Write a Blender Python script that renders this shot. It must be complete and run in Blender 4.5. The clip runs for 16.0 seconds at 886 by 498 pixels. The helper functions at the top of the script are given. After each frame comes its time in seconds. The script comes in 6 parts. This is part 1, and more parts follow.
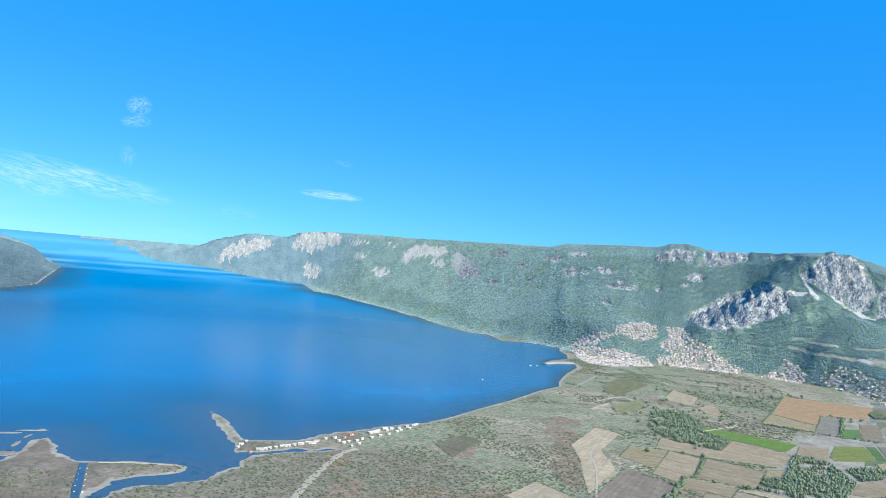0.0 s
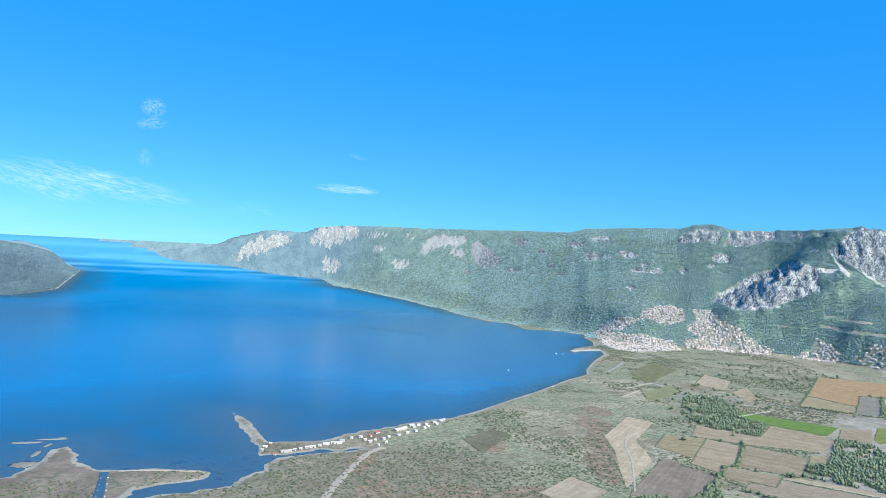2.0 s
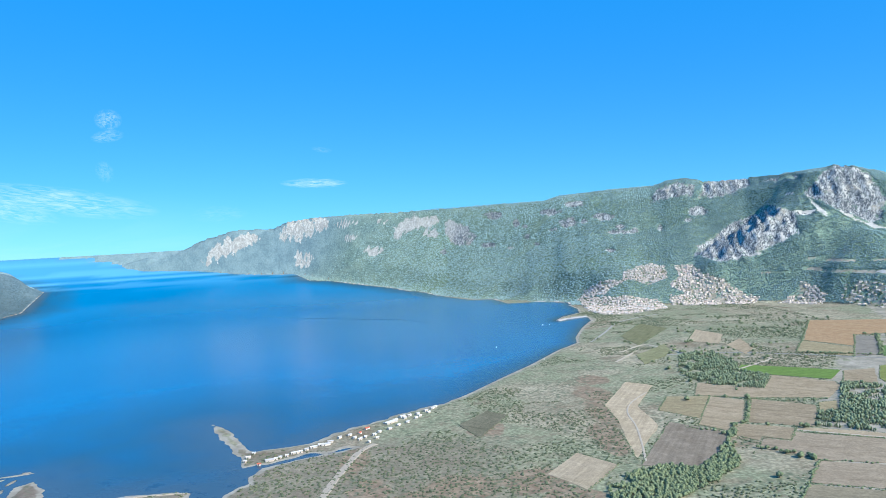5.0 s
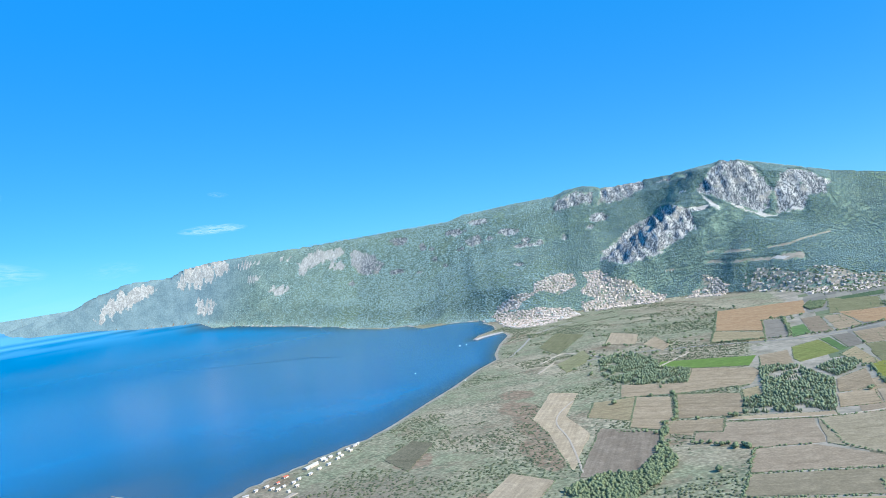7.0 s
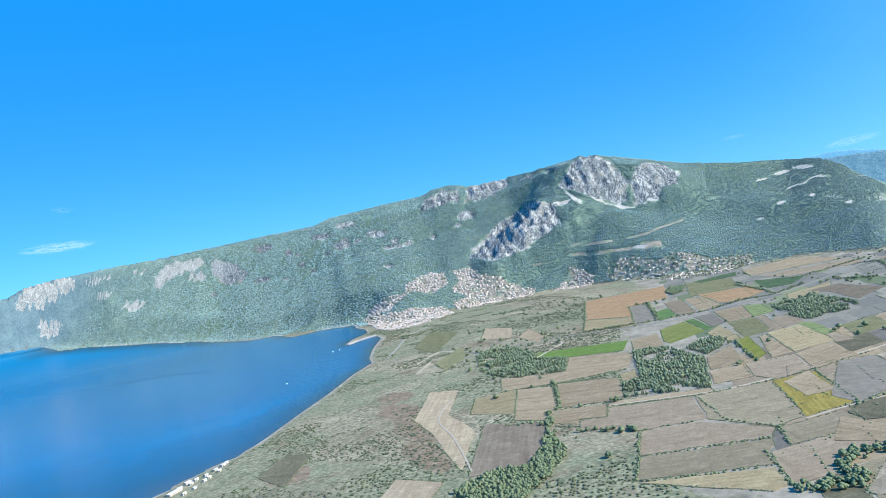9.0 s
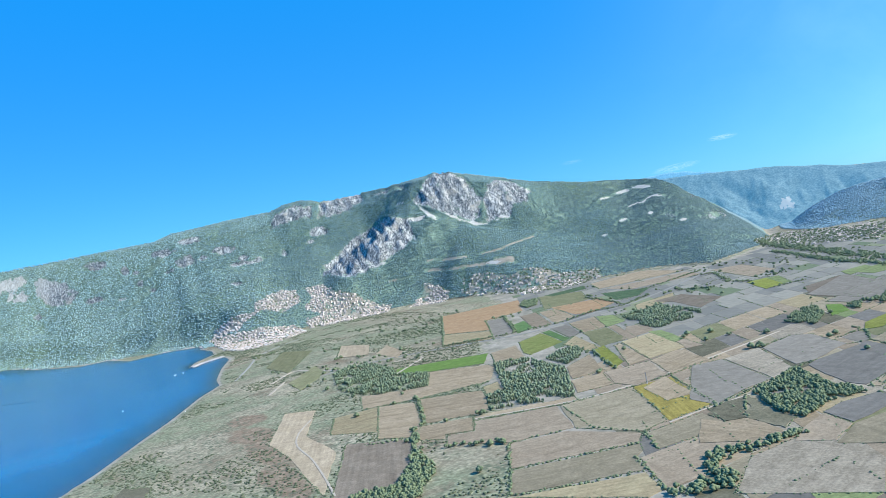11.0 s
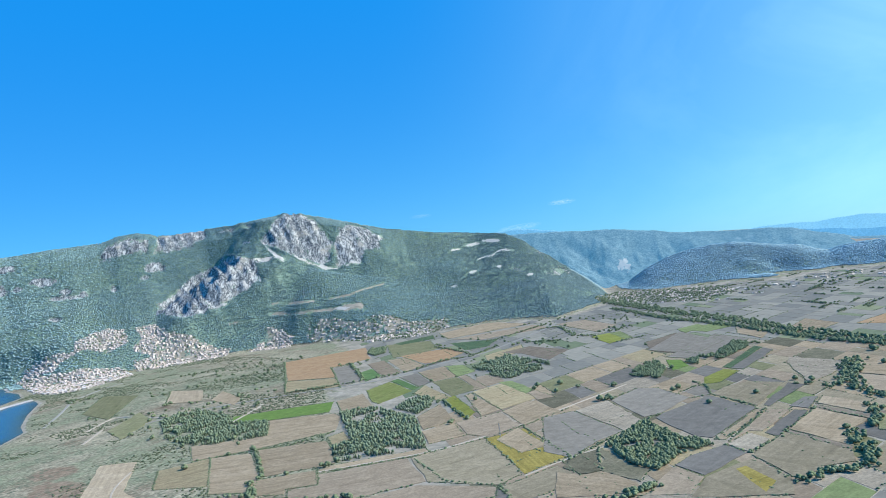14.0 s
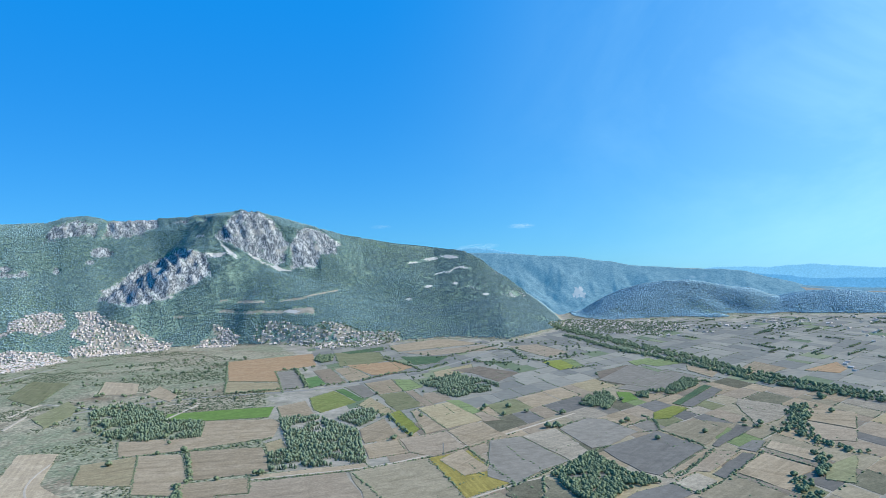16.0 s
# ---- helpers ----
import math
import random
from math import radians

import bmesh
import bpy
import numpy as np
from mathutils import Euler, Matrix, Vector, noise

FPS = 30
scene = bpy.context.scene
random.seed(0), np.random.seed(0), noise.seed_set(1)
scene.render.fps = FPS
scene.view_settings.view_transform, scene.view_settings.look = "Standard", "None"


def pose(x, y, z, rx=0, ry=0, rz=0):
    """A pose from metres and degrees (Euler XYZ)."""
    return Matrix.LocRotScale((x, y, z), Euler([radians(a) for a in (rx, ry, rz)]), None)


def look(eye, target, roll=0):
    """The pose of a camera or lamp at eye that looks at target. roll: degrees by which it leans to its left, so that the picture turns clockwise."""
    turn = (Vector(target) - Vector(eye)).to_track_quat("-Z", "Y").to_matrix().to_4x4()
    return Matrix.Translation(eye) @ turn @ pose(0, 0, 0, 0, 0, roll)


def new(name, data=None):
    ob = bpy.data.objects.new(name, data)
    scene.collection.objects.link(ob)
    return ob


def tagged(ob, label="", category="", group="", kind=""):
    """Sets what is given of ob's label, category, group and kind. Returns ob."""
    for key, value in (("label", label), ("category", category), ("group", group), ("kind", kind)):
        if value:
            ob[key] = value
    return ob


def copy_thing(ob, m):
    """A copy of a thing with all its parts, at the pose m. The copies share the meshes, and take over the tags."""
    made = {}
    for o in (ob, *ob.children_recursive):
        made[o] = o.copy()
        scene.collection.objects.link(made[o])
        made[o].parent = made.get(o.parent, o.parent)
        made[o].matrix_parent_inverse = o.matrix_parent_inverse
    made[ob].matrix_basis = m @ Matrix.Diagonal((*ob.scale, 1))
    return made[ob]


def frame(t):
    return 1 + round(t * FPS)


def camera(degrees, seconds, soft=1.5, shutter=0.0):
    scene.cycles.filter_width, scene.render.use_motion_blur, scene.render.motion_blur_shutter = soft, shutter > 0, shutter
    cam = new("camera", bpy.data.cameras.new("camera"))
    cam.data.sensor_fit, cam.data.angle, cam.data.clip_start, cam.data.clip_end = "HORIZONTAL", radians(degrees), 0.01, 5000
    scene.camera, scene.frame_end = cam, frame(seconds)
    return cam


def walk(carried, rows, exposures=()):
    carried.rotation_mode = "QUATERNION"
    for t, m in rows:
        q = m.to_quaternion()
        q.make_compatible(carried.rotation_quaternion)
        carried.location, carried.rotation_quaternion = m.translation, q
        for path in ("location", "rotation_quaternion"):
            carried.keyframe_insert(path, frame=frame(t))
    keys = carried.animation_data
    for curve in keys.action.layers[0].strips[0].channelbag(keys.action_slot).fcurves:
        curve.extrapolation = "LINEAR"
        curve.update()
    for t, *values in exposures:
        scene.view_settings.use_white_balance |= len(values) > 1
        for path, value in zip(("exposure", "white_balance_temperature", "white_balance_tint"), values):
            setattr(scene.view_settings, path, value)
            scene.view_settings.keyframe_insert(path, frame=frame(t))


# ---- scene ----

# ================= camera =================
def aim(x, y, z, yaw, pitch, roll):
    """A pose from the eye and its yaw (to the left of +y), pitch and roll in degrees."""
    a, b = radians(yaw), radians(pitch)
    ahead = Vector((-math.sin(a) * math.cos(b), math.cos(a) * math.cos(b), math.sin(b)))
    eye = Vector((x, y, z))
    return look(eye, eye + ahead * 100.0, roll)


cam = camera(60, 16.0, soft=0.55)
walk(cam, [
    (0.0, aim(0.9, -13.7, 365.9, 0.01, 1.00, 5.05)),
    (0.5, aim(-1.1, -1.3, 366.1, 0.44, 0.95, 5.00)),
    (1.0, aim(-3.1, 11.1, 366.3, 0.28, 1.08, 6.99)),
    (1.5, aim(-5.1, 23.6, 366.4, 1.19, 0.71, 3.09)),
    (2.0, aim(-6.9, 36.5, 366.3, 1.29, 0.16, 2.94)),
    (2.5, aim(-8.4, 49.9, 366.0, 1.97, -0.87, -0.15)),
    (3.0, aim(-9.7, 63.9, 365.1, 0.55, -1.81, 0.50)),
    (3.5, aim(-10.5, 78.6, 363.8, -0.06, -2.21, 1.48)),
    (4.0, aim(-10.8, 94.0, 361.9, 0.21, -2.11, 1.78)),
    (4.2, aim(-10.8, 100.3, 361.0, 0.03, -2.00, 0.81)),
    (6.3, aim(-6.1, 173.2, 346.4, -4.48, 0.09, -7.98)),
    (6.5, aim(-5.8, 180.3, 344.7, -5.97, 0.03, -8.79)),
    (7.0, aim(-5.1, 198.1, 340.5, -7.73, 0.32, -8.76)),
    (7.5, aim(-4.6, 216.0, 336.1, -9.14, 0.50, -11.70)),
    (8.0, aim(-4.4, 233.6, 331.7, -12.01, -0.01, -11.42)),
    (8.5, aim(-4.2, 251.0, 327.4, -15.92, -0.85, -12.39)),
    (8.7, aim(-4.2, 257.9, 325.7, -16.48, -0.90, -11.88)),
    (10.8, aim(-3.3, 325.3, 310.1, -27.74, -1.73, -10.63)),
    (11.0, aim(-2.6, 330.7, 308.8, -28.79, -1.67, -11.00)),
    (11.5, aim(-0.6, 343.6, 305.8, -31.82, -1.28, -10.98)),
    (12.0, aim(2.1, 355.3, 302.9, -33.54, -0.69, -11.99)),
    (12.5, aim(5.3, 365.9, 300.4, -35.87, -0.48, -9.33)),
    (13.0, aim(8.9, 375.4, 298.1, -37.83, -0.41, -9.01)),
    (13.5, aim(12.9, 384.1, 296.1, -39.20, -0.00, -8.30)),
    (14.0, aim(17.2, 392.0, 294.5, -40.63, 0.15, -7.83)),
    (14.5, aim(21.8, 399.4, 293.1, -41.45, 0.46, -6.13)),
    (15.0, aim(26.6, 406.6, 292.0, -42.37, 0.56, -5.69)),
    (15.5, aim(31.5, 413.8, 291.0, -42.96, 0.52, -5.58)),
    (16.0, aim(36.6, 421.0, 290.1, -43.90, 0.95, -2.64)),
], exposures=[(0.0, 0.42, 6300, 10), (7.0, 0.42, 6250, 10), (9.5, 0.44, 6250, 10), (11.0, 0.42, 6250, 10), (13.5, 0.33, 6250, 10), (16.0, 0.18, 6100, 10)])

# ================= sky, sun and light =================
SUN_AZ, SUN_EL = 132.0, 37.0
world = bpy.data.worlds.new("sky")
scene.world = world
world.use_nodes = True
wt = world.node_tree
wt.nodes.clear()


def wnode(kind, **values):
    n = wt.nodes.new(kind)
    for k, v in values.items():
        n.inputs[k].default_value = v
    return n


w_out = wnode("ShaderNodeOutputWorld")
w_bg = wnode("ShaderNodeBackground", Strength=0.114)
sky = wnode("ShaderNodeTexSky")
sky.sky_type = "NISHITA"
sky.sun_disc = False
sky.sun_elevation = radians(SUN_EL)
sky.sun_rotation = radians(SUN_AZ)
sky.altitude = 300.0
sky.air_density = 1.0
sky.dust_density = 0.8
sky.ozone_density = 2.0
w_co = wnode("ShaderNodeTexCoord")
w_up = wt.nodes.new("ShaderNodeVectorMath")
w_up.operation = "ADD"
w_up.inputs[1].default_value = (0, 0, 0.06)
w_hs = wnode("ShaderNodeHueSaturation", Saturation=1.25)
w_tint = wt.nodes.new("ShaderNodeMix")
w_tint.data_type = "RGBA"
w_tint.blend_type = "MULTIPLY"
w_tint.inputs[0].default_value = 1.0
w_tint.inputs[7].default_value = (0.55, 1.06, 1.25, 1)
wt.links.new(w_co.outputs["Generated"], w_up.inputs[0])
wt.links.new(w_up.outputs[0], sky.inputs[0])
wt.links.new(sky.outputs[0], w_hs.inputs["Color"])
wt.links.new(w_hs.outputs[0], w_tint.inputs[6])
w_az = wt.nodes.new("ShaderNodeMix")
w_az.data_type = "RGBA"
w_az.inputs[0].default_value = 0.50
w_az.inputs[7].default_value = (0.0, 2.4, 7.2, 1)
w_z = wt.nodes.new("ShaderNodeSeparateXYZ")
wt.links.new(w_co.outputs["Generated"], w_z.inputs[0])
w_hi = wt.nodes.new("ShaderNodeMapRange")
for k, v in ((1, 0.0), (2, 0.32), (3, 0.34), (4, 0.64)):
    w_hi.inputs[k].default_value = v
wt.links.new(w_z.outputs[2], w_hi.inputs[0])
wt.links.new(w_hi.outputs[0], w_az.inputs[0])
wt.links.new(w_tint.outputs[2], w_az.inputs[6])
sky_colour = w_az.outputs[2]


def dirvec(az, el):
    a, e = radians(az), radians(el)
    return Vector((math.sin(a) * math.cos(e), math.cos(a) * math.cos(e), math.sin(e)))


def cirrus(az, el, wide, high, tilt, strength, grain, seed, even=0.0, tone=(5.8, 7.6, 8.4)):
    """A wisp of cirrus in the sky dome, an ellipse of streaky noise round a direction."""
    global sky_colour
    mid = dirvec(az, el)
    right = Vector((math.cos(radians(az)), -math.sin(radians(az)), 0))
    up = mid.cross(right) * -1
    c, s = math.cos(radians(tilt)), math.sin(radians(tilt))
    u, v = right * c + up * s, up * c - right * s

    def dot(vec, scale):
        n = wt.nodes.new("ShaderNodeVectorMath")
        n.operation = "DOT_PRODUCT"
        n.inputs[1].default_value = vec * scale
        wt.links.new(w_co.outputs["Generated"], n.inputs[0])
        return n.outputs["Value"]

    def calc(op, a, b=0.0, clamp=False):
        n = wt.nodes.new("ShaderNodeMath")
        n.operation = op
        n.use_clamp = clamp
        for k, val in enumerate((a, b)):
            if isinstance(val, (int, float)):
                n.inputs[k].default_value = val
            else:
                wt.links.new(val, n.inputs[k])
        return n.outputs[0]

    du = dot(u, 1 / math.sin(radians(wide)))
    dv = dot(v, 1 / math.sin(radians(high)))
    front = dot(mid, 1.0)
    rr = calc("ADD", calc("MULTIPLY", du, du), calc("MULTIPLY", dv, dv))
    fall = calc("MULTIPLY", calc("POWER", calc("SUBTRACT", 1.0, rr, True), 2.2 if even else 1.0), calc("GREATER_THAN", front, 0.3))
    xyz = wt.nodes.new("ShaderNodeCombineXYZ")
    wt.links.new(calc("MULTIPLY", du, 1.2 * grain), xyz.inputs[0])
    wt.links.new(calc("MULTIPLY", dv, 1.6 * grain * 0.9), xyz.inputs[1])
    xyz.inputs[2].default_value = seed
    nz = wt.nodes.new("ShaderNodeTexNoise")
    nz.inputs["Scale"].default_value = 1.5
    nz.inputs["Detail"].default_value = 7.0
    nz.inputs["Roughness"].default_value = 0.62
    nz.inputs["Distortion"].default_value = 0.7
    wt.links.new(xyz.outputs[0], nz.inputs["Vector"])
    thick = calc("ADD", calc("MULTIPLY", calc("SUBTRACT", nz.outputs[0], 0.40, True), 3.2, True), even, True)
    amount = calc("MULTIPLY", calc("MULTIPLY", fall, thick), strength, True)
    mix = wt.nodes.new("ShaderNodeMix")
    mix.data_type = "RGBA"
    mix.inputs[7].default_value = (*tone, 1)
    wt.links.new(amount, mix.inputs[0])
    wt.links.new(sky_colour, mix.inputs[6])
    sky_colour = mix.outputs[2]


cirrus(-25.6, 3.5, 6.4, 1.0, -9, 0.6, 3.0, 1.0)
cirrus(-29.5, 3.2, 4.0, 0.9, -14, 0.5, 3.0, 5.0)
cirrus(-22.4, 8.9, 0.9, 0.75, 0, 0.45, 2.2, 9.0)
cirrus(-22.5, 7.8, 1.1, 0.45, 8, 0.40, 2.2, 13.0)
cirrus(-22.8, 5.4, 0.6, 0.8, 20, 0.22, 2.0, 17.0)
cirrus(-8.6, 4.2, 2.5, 0.38, -2, 0.85, 1.8, 23.0)
cirrus(-7.9, 6.6, 0.8, 0.22, -10, 0.2, 1.5, 29.0)
cirrus(-15.4, 2.2, 2.0, 0.7, 0, 0.12, 2.0, 31.0)
cirrus(49.8, 2.4, 1.1, 0.22, 0, 0.55, 1.8, 37.0)
cirrus(39.3, 2.8, 0.9, 0.16, 0, 0.2, 1.8, 41.0)
cirrus(46.4, 0.95, 1.8, 0.3, 3, 0.5, 2.2, 43.0)
# broad thin veil that also puts in the sky's sunward glow
cirrus(96.0, 8.0, 60, 46, 0, 0.95, 0.8, 51.0, 0.55, (4.6, 8.0, 9.2))
# haze low over the bay, laid in as an even veil
cirrus(-30.0, 0.5, 22, 4.5, 0, 0.14, 0.8, 55.0, 0.4)

wt.links.new(sky_colour, w_bg.inputs["Color"])
wt.links.new(w_bg.outputs[0], w_out.inputs["Surface"])

sun_data = bpy.data.lights.new("sun", "SUN")
sun_data.energy = 5.0
sun_data.angle = radians(0.53)
sun_data.color = (1.0, 0.95, 0.87)
sun = new("sun", sun_data)
sun.matrix_world = look(dirvec(SUN_AZ, SUN_EL) * 3000, (0, 0, 0))


# ================= materials =================
BASE_SCALE = (0.87, 0.86, 0.83)   # one factor on every base colour, balanced against the exposure


class Mat:
    """A node material with short-hand for its nodes."""

    def __init__(self, name, rough=0.9, spec=0.15):
        self.m = bpy.data.materials.new(name)
        self.m.use_nodes = True
        self.t = self.m.node_tree
        self.b = self.t.nodes["Principled BSDF"]
        self.b.inputs["Roughness"].default_value = rough
        self.b.inputs["Specular IOR Level"].default_value = spec
        self.co = self.t.nodes.new("ShaderNodeTexCoord")

    def put(self, socket, value):
        if isinstance(value, (int, float)):
            socket.default_value = value
        elif isinstance(value, tuple):
            socket.default_value = (*value, 1) if len(value) == 3 and len(socket.default_value) == 4 else value
        else:
            self.t.links.new(value, socket)

    def pos(self, space="Object", scale=(1, 1, 1)):
        n = self.t.nodes.new("ShaderNodeMapping")
        n.inputs["Scale"].default_value = scale
        self.t.links.new(self.co.outputs[space], n.inputs[0])
        return n.outputs[0]

    def noise(self, vec, scale, detail=4.0, rough=0.55, dist=0.0):
        n = self.t.nodes.new("ShaderNodeTexNoise")
        self.put(n.inputs["Vector"], vec)
        n.inputs["Scale"].default_value = scale
        n.inputs["Detail"].default_value = detail
        n.inputs["Roughness"].default_value = rough
        n.inputs["Distortion"].default_value = dist
        return n.outputs[0]

    def voronoi(self, vec, scale, feature="F1", out=0):
        n = self.t.nodes.new("ShaderNodeTexVoronoi")
        n.feature = feature
        self.put(n.inputs["Vector"], vec)
        n.inputs["Scale"].default_value = scale
        return n.outputs[out]

    def ramp(self, fac, lo, hi):
        n = self.t.nodes.new("ShaderNodeMapRange")
        self.put(n.inputs[0], fac)
        n.inputs[1].default_value, n.inputs[2].default_value = lo, hi
        return n.outputs[0]

    def mix(self, fac, a, b, kind="MIX"):
        n = self.t.nodes.new("ShaderNodeMix")
        n.data_type = "RGBA"
        n.blend_type = kind
        self.put(n.inputs[0], fac)
        self.put(n.inputs[6], a)
        self.put(n.inputs[7], b)
        return n.outputs[2]

    def calc(self, op, a, b=0.0, clamp=False):
        n = self.t.nodes.new("ShaderNodeMath")
        n.operation, n.use_clamp = op, clamp
        self.put(n.inputs[0], a)
        self.put(n.inputs[1], b)
        return n.outputs[0]

    def attr(self, name):
        n = self.t.nodes.new("ShaderNodeAttribute")
        n.attribute_name = name
        return n

    def split(self, colour):
        n = self.t.nodes.new("ShaderNodeSeparateColor")
        self.t.links.new(colour, n.inputs[0])
        return n.outputs

    def island(self):
        return self.t.nodes.new("ShaderNodeNewGeometry").outputs["Random Per Island"]

    def random(self):
        return self.t.nodes.new("ShaderNodeObjectInfo").outputs["Random"]

    def bright(self, colour, fac, lo, hi):
        """The colour times a value between lo and hi."""
        n = self.t.nodes.new("ShaderNodeMapRange")
        self.put(n.inputs[0], fac)
        n.inputs[3].default_value, n.inputs[4].default_value = lo, hi
        return self.mix(1.0, colour, n.outputs[0], "MULTIPLY")

    def bump(self, height, dist, strength=1.0):
        n = self.t.nodes.new("ShaderNodeBump")
        n.inputs["Distance"].default_value = dist
        n.inputs["Strength"].default_value = strength
        self.put(n.inputs["Height"], height)
        self.t.links.new(n.outputs[0], self.b.inputs["Normal"])

    def done(self, colour):
        self.put(self.b.inputs["Base Color"], self.mix(1.0, colour, BASE_SCALE, "MULTIPLY"))
        return self.m


def make_ground():
    """Marsh grass, bare plain, beach, forest floor, cliff rock and scree by the cover of the land."""
    m = Mat("land_cover", 0.95, 0.1)
    p = m.pos("Object")
    cover = m.split(m.attr("cover").outputs["Color"])
    rock, beach, wood = cover[0], cover[1], cover[2]
    more = m.split(m.attr("cover_more").outputs["Color"])
    scree, lush, town = more[0], more[1], more[2]
    far, dry = m.attr("far_haze").outputs["Fac"], m.attr("maquis").outputs["Fac"]
    fine, mid, large = m.noise(p, 0.09, 5), m.noise(p, 0.018, 5, 0.6), m.noise(p, 0.0035, 4)
    grass = m.mix(m.ramp(mid, 0.35, 0.68), (0.32, 0.285, 0.19), (0.46, 0.41, 0.29))
    grass = m.mix(m.ramp(large, 0.42, 0.6), grass, (0.30, 0.265, 0.18))
    grass = m.mix(m.ramp(m.noise(p, 0.008, 5, 0.65), 0.52, 0.66), grass, (0.215, 0.165, 0.11))
    grass = m.mix(m.calc("MULTIPLY", lush, m.ramp(mid, 0.3, 0.55)), grass, (0.255, 0.265, 0.165))
    tuft = m.voronoi(p, 0.16)
    grass = m.bright(grass, m.ramp(tuft, 0.1, 0.7), 1.18, 0.72)
    grass = m.mix(m.ramp(m.noise(p, 0.035, 6, 0.75, 0.6), 0.54, 0.64), grass, (0.19, 0.165, 0.11))
    across = m.t.nodes.new("ShaderNodeSeparateXYZ")
    m.t.links.new(p, across.inputs[0])
    reeds = m.mix(m.ramp(mid, 0.35, 0.65), (0.165, 0.13, 0.10), (0.25, 0.205, 0.155))
    grass = m.mix(m.ramp(across.outputs[0], -455, -475), grass, reeds)
    heath = m.calc("MULTIPLY", m.ramp(across.outputs[1], 1500, 1400), m.ramp(across.outputs[0], 140, 20))
    grass = m.mix(m.calc("MULTIPLY", heath, 0.65), grass, reeds)
    rust = m.mix(m.ramp(m.noise(p, 0.05, 5, 0.7), 0.35, 0.65), (0.17, 0.12, 0.08), (0.31, 0.24, 0.165))
    scorched = m.calc("ADD", m.attr("heath").outputs["Fac"], m.calc("MULTIPLY", m.calc("SUBTRACT", m.noise(p, 0.022, 6, 0.7), 0.5), 1.5))
    grass = m.mix(m.ramp(scorched, 0.45, 0.62), grass, rust)
    tussock = m.calc("MULTIPLY", m.ramp(m.voronoi(p, 0.105), 0.52, 0.30), m.ramp(m.noise(p, 0.011, 5, 0.65), 0.40, 0.58))
    grass = m.mix(m.calc("MULTIPLY", tussock, 0.85), grass, (0.115, 0.135, 0.085))
    grit = m.noise(p, 0.33, 4, 0.7)
    grass = m.bright(m.bright(grass, fine, 0.68, 1.62), grit, 0.6, 1.5)
    sand = m.bright(m.mix(m.ramp(mid, 0.3, 0.7), (0.30, 0.27, 0.21), (0.47, 0.43, 0.35)), fine, 0.7, 1.25)
    floor = m.mix(m.ramp(mid, 0.4, 0.62), (0.19, 0.28, 0.22), (0.26, 0.35, 0.255))
    floor = m.mix(m.ramp(large, 0.5, 0.65), floor, (0.235, 0.325, 0.21))
    # distance haze painted into the floor: bluer, later with less contrast
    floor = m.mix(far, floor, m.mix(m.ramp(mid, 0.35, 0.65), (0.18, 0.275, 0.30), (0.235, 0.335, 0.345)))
    # headland floor blended to a darker blue
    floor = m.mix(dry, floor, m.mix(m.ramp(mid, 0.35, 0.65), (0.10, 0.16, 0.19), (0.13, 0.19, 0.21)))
    crowns = m.voronoi(p, 0.13)
    soft_floor = m.bright(floor, mid, 0.8, 1.2)
    floor = m.bright(m.bright(m.bright(floor, fine, 0.75, 1.25), m.noise(p, 0.2, 3, 0.7), 0.7, 1.3), m.ramp(crowns, 0.15, 0.75), 1.25, 0.62)
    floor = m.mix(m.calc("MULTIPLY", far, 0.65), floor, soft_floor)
    across_face = m.t.nodes.new("ShaderNodeVectorMath")
    across_face.operation = "DOT_PRODUCT"
    across_face.inputs[1].default_value = (0.89, -0.45, 0)
    m.t.links.new(p, across_face.inputs[0])
    face = m.t.nodes.new("ShaderNodeCombineXYZ")
    m.put(face.inputs[0], m.calc("MULTIPLY", across_face.outputs["Value"], 0.045))
    high = m.t.nodes.new("ShaderNodeSeparateXYZ")
    m.t.links.new(p, high.inputs[0])
    m.put(face.inputs[1], m.calc("MULTIPLY", high.outputs[2], 0.026))
    streak = m.noise(face.outputs[0], 1.0, 8, 0.66, 0.5)
    stone = m.mix(m.ramp(streak, 0.35, 0.56), (0.22, 0.25, 0.26), (0.575, 0.575, 0.53))
    joints = m.noise(face.outputs[0], 1.7, 5, 0.65, 0.8)
    stone = m.mix(m.ramp(m.calc("ABSOLUTE", m.calc("SUBTRACT", joints, 0.5)), 0.06, 0.02), stone, (0.075, 0.09, 0.10))
    stone = m.mix(m.ramp(m.noise(m.pos("Object", (0.03, 0.03, 0.02)), 1.0, 6, 0.7), 0.60, 0.63), stone, (0.15, 0.21, 0.17))
    stone = m.mix(m.ramp(mid, 0.55, 0.75), stone, (0.46, 0.42, 0.34))
    stone = m.bright(stone, fine, 0.65, 1.3)
    # rock paled by the same distance mask
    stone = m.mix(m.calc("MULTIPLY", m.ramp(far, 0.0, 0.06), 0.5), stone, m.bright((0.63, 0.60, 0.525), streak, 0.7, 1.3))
    rubble = m.bright((0.58, 0.55, 0.49), fine, 0.6, 1.3)
    dust = m.bright(m.mix(m.ramp(mid, 0.35, 0.65), (0.26, 0.24, 0.18), (0.44, 0.39, 0.31)), fine, 0.6, 1.4)
    edge = m.calc("MULTIPLY", m.calc("SUBTRACT", m.noise(m.pos("Object", (0.022, 0.022, 0.012)), 1.0, 7, 0.72), 0.5), 2.4)

    def sharp(mask, lo=0.47, hi=0.53):
        return m.ramp(m.calc("ADD", mask, edge), lo, hi)

    c = m.mix(m.ramp(wood, 0.35, 0.65), grass, floor)
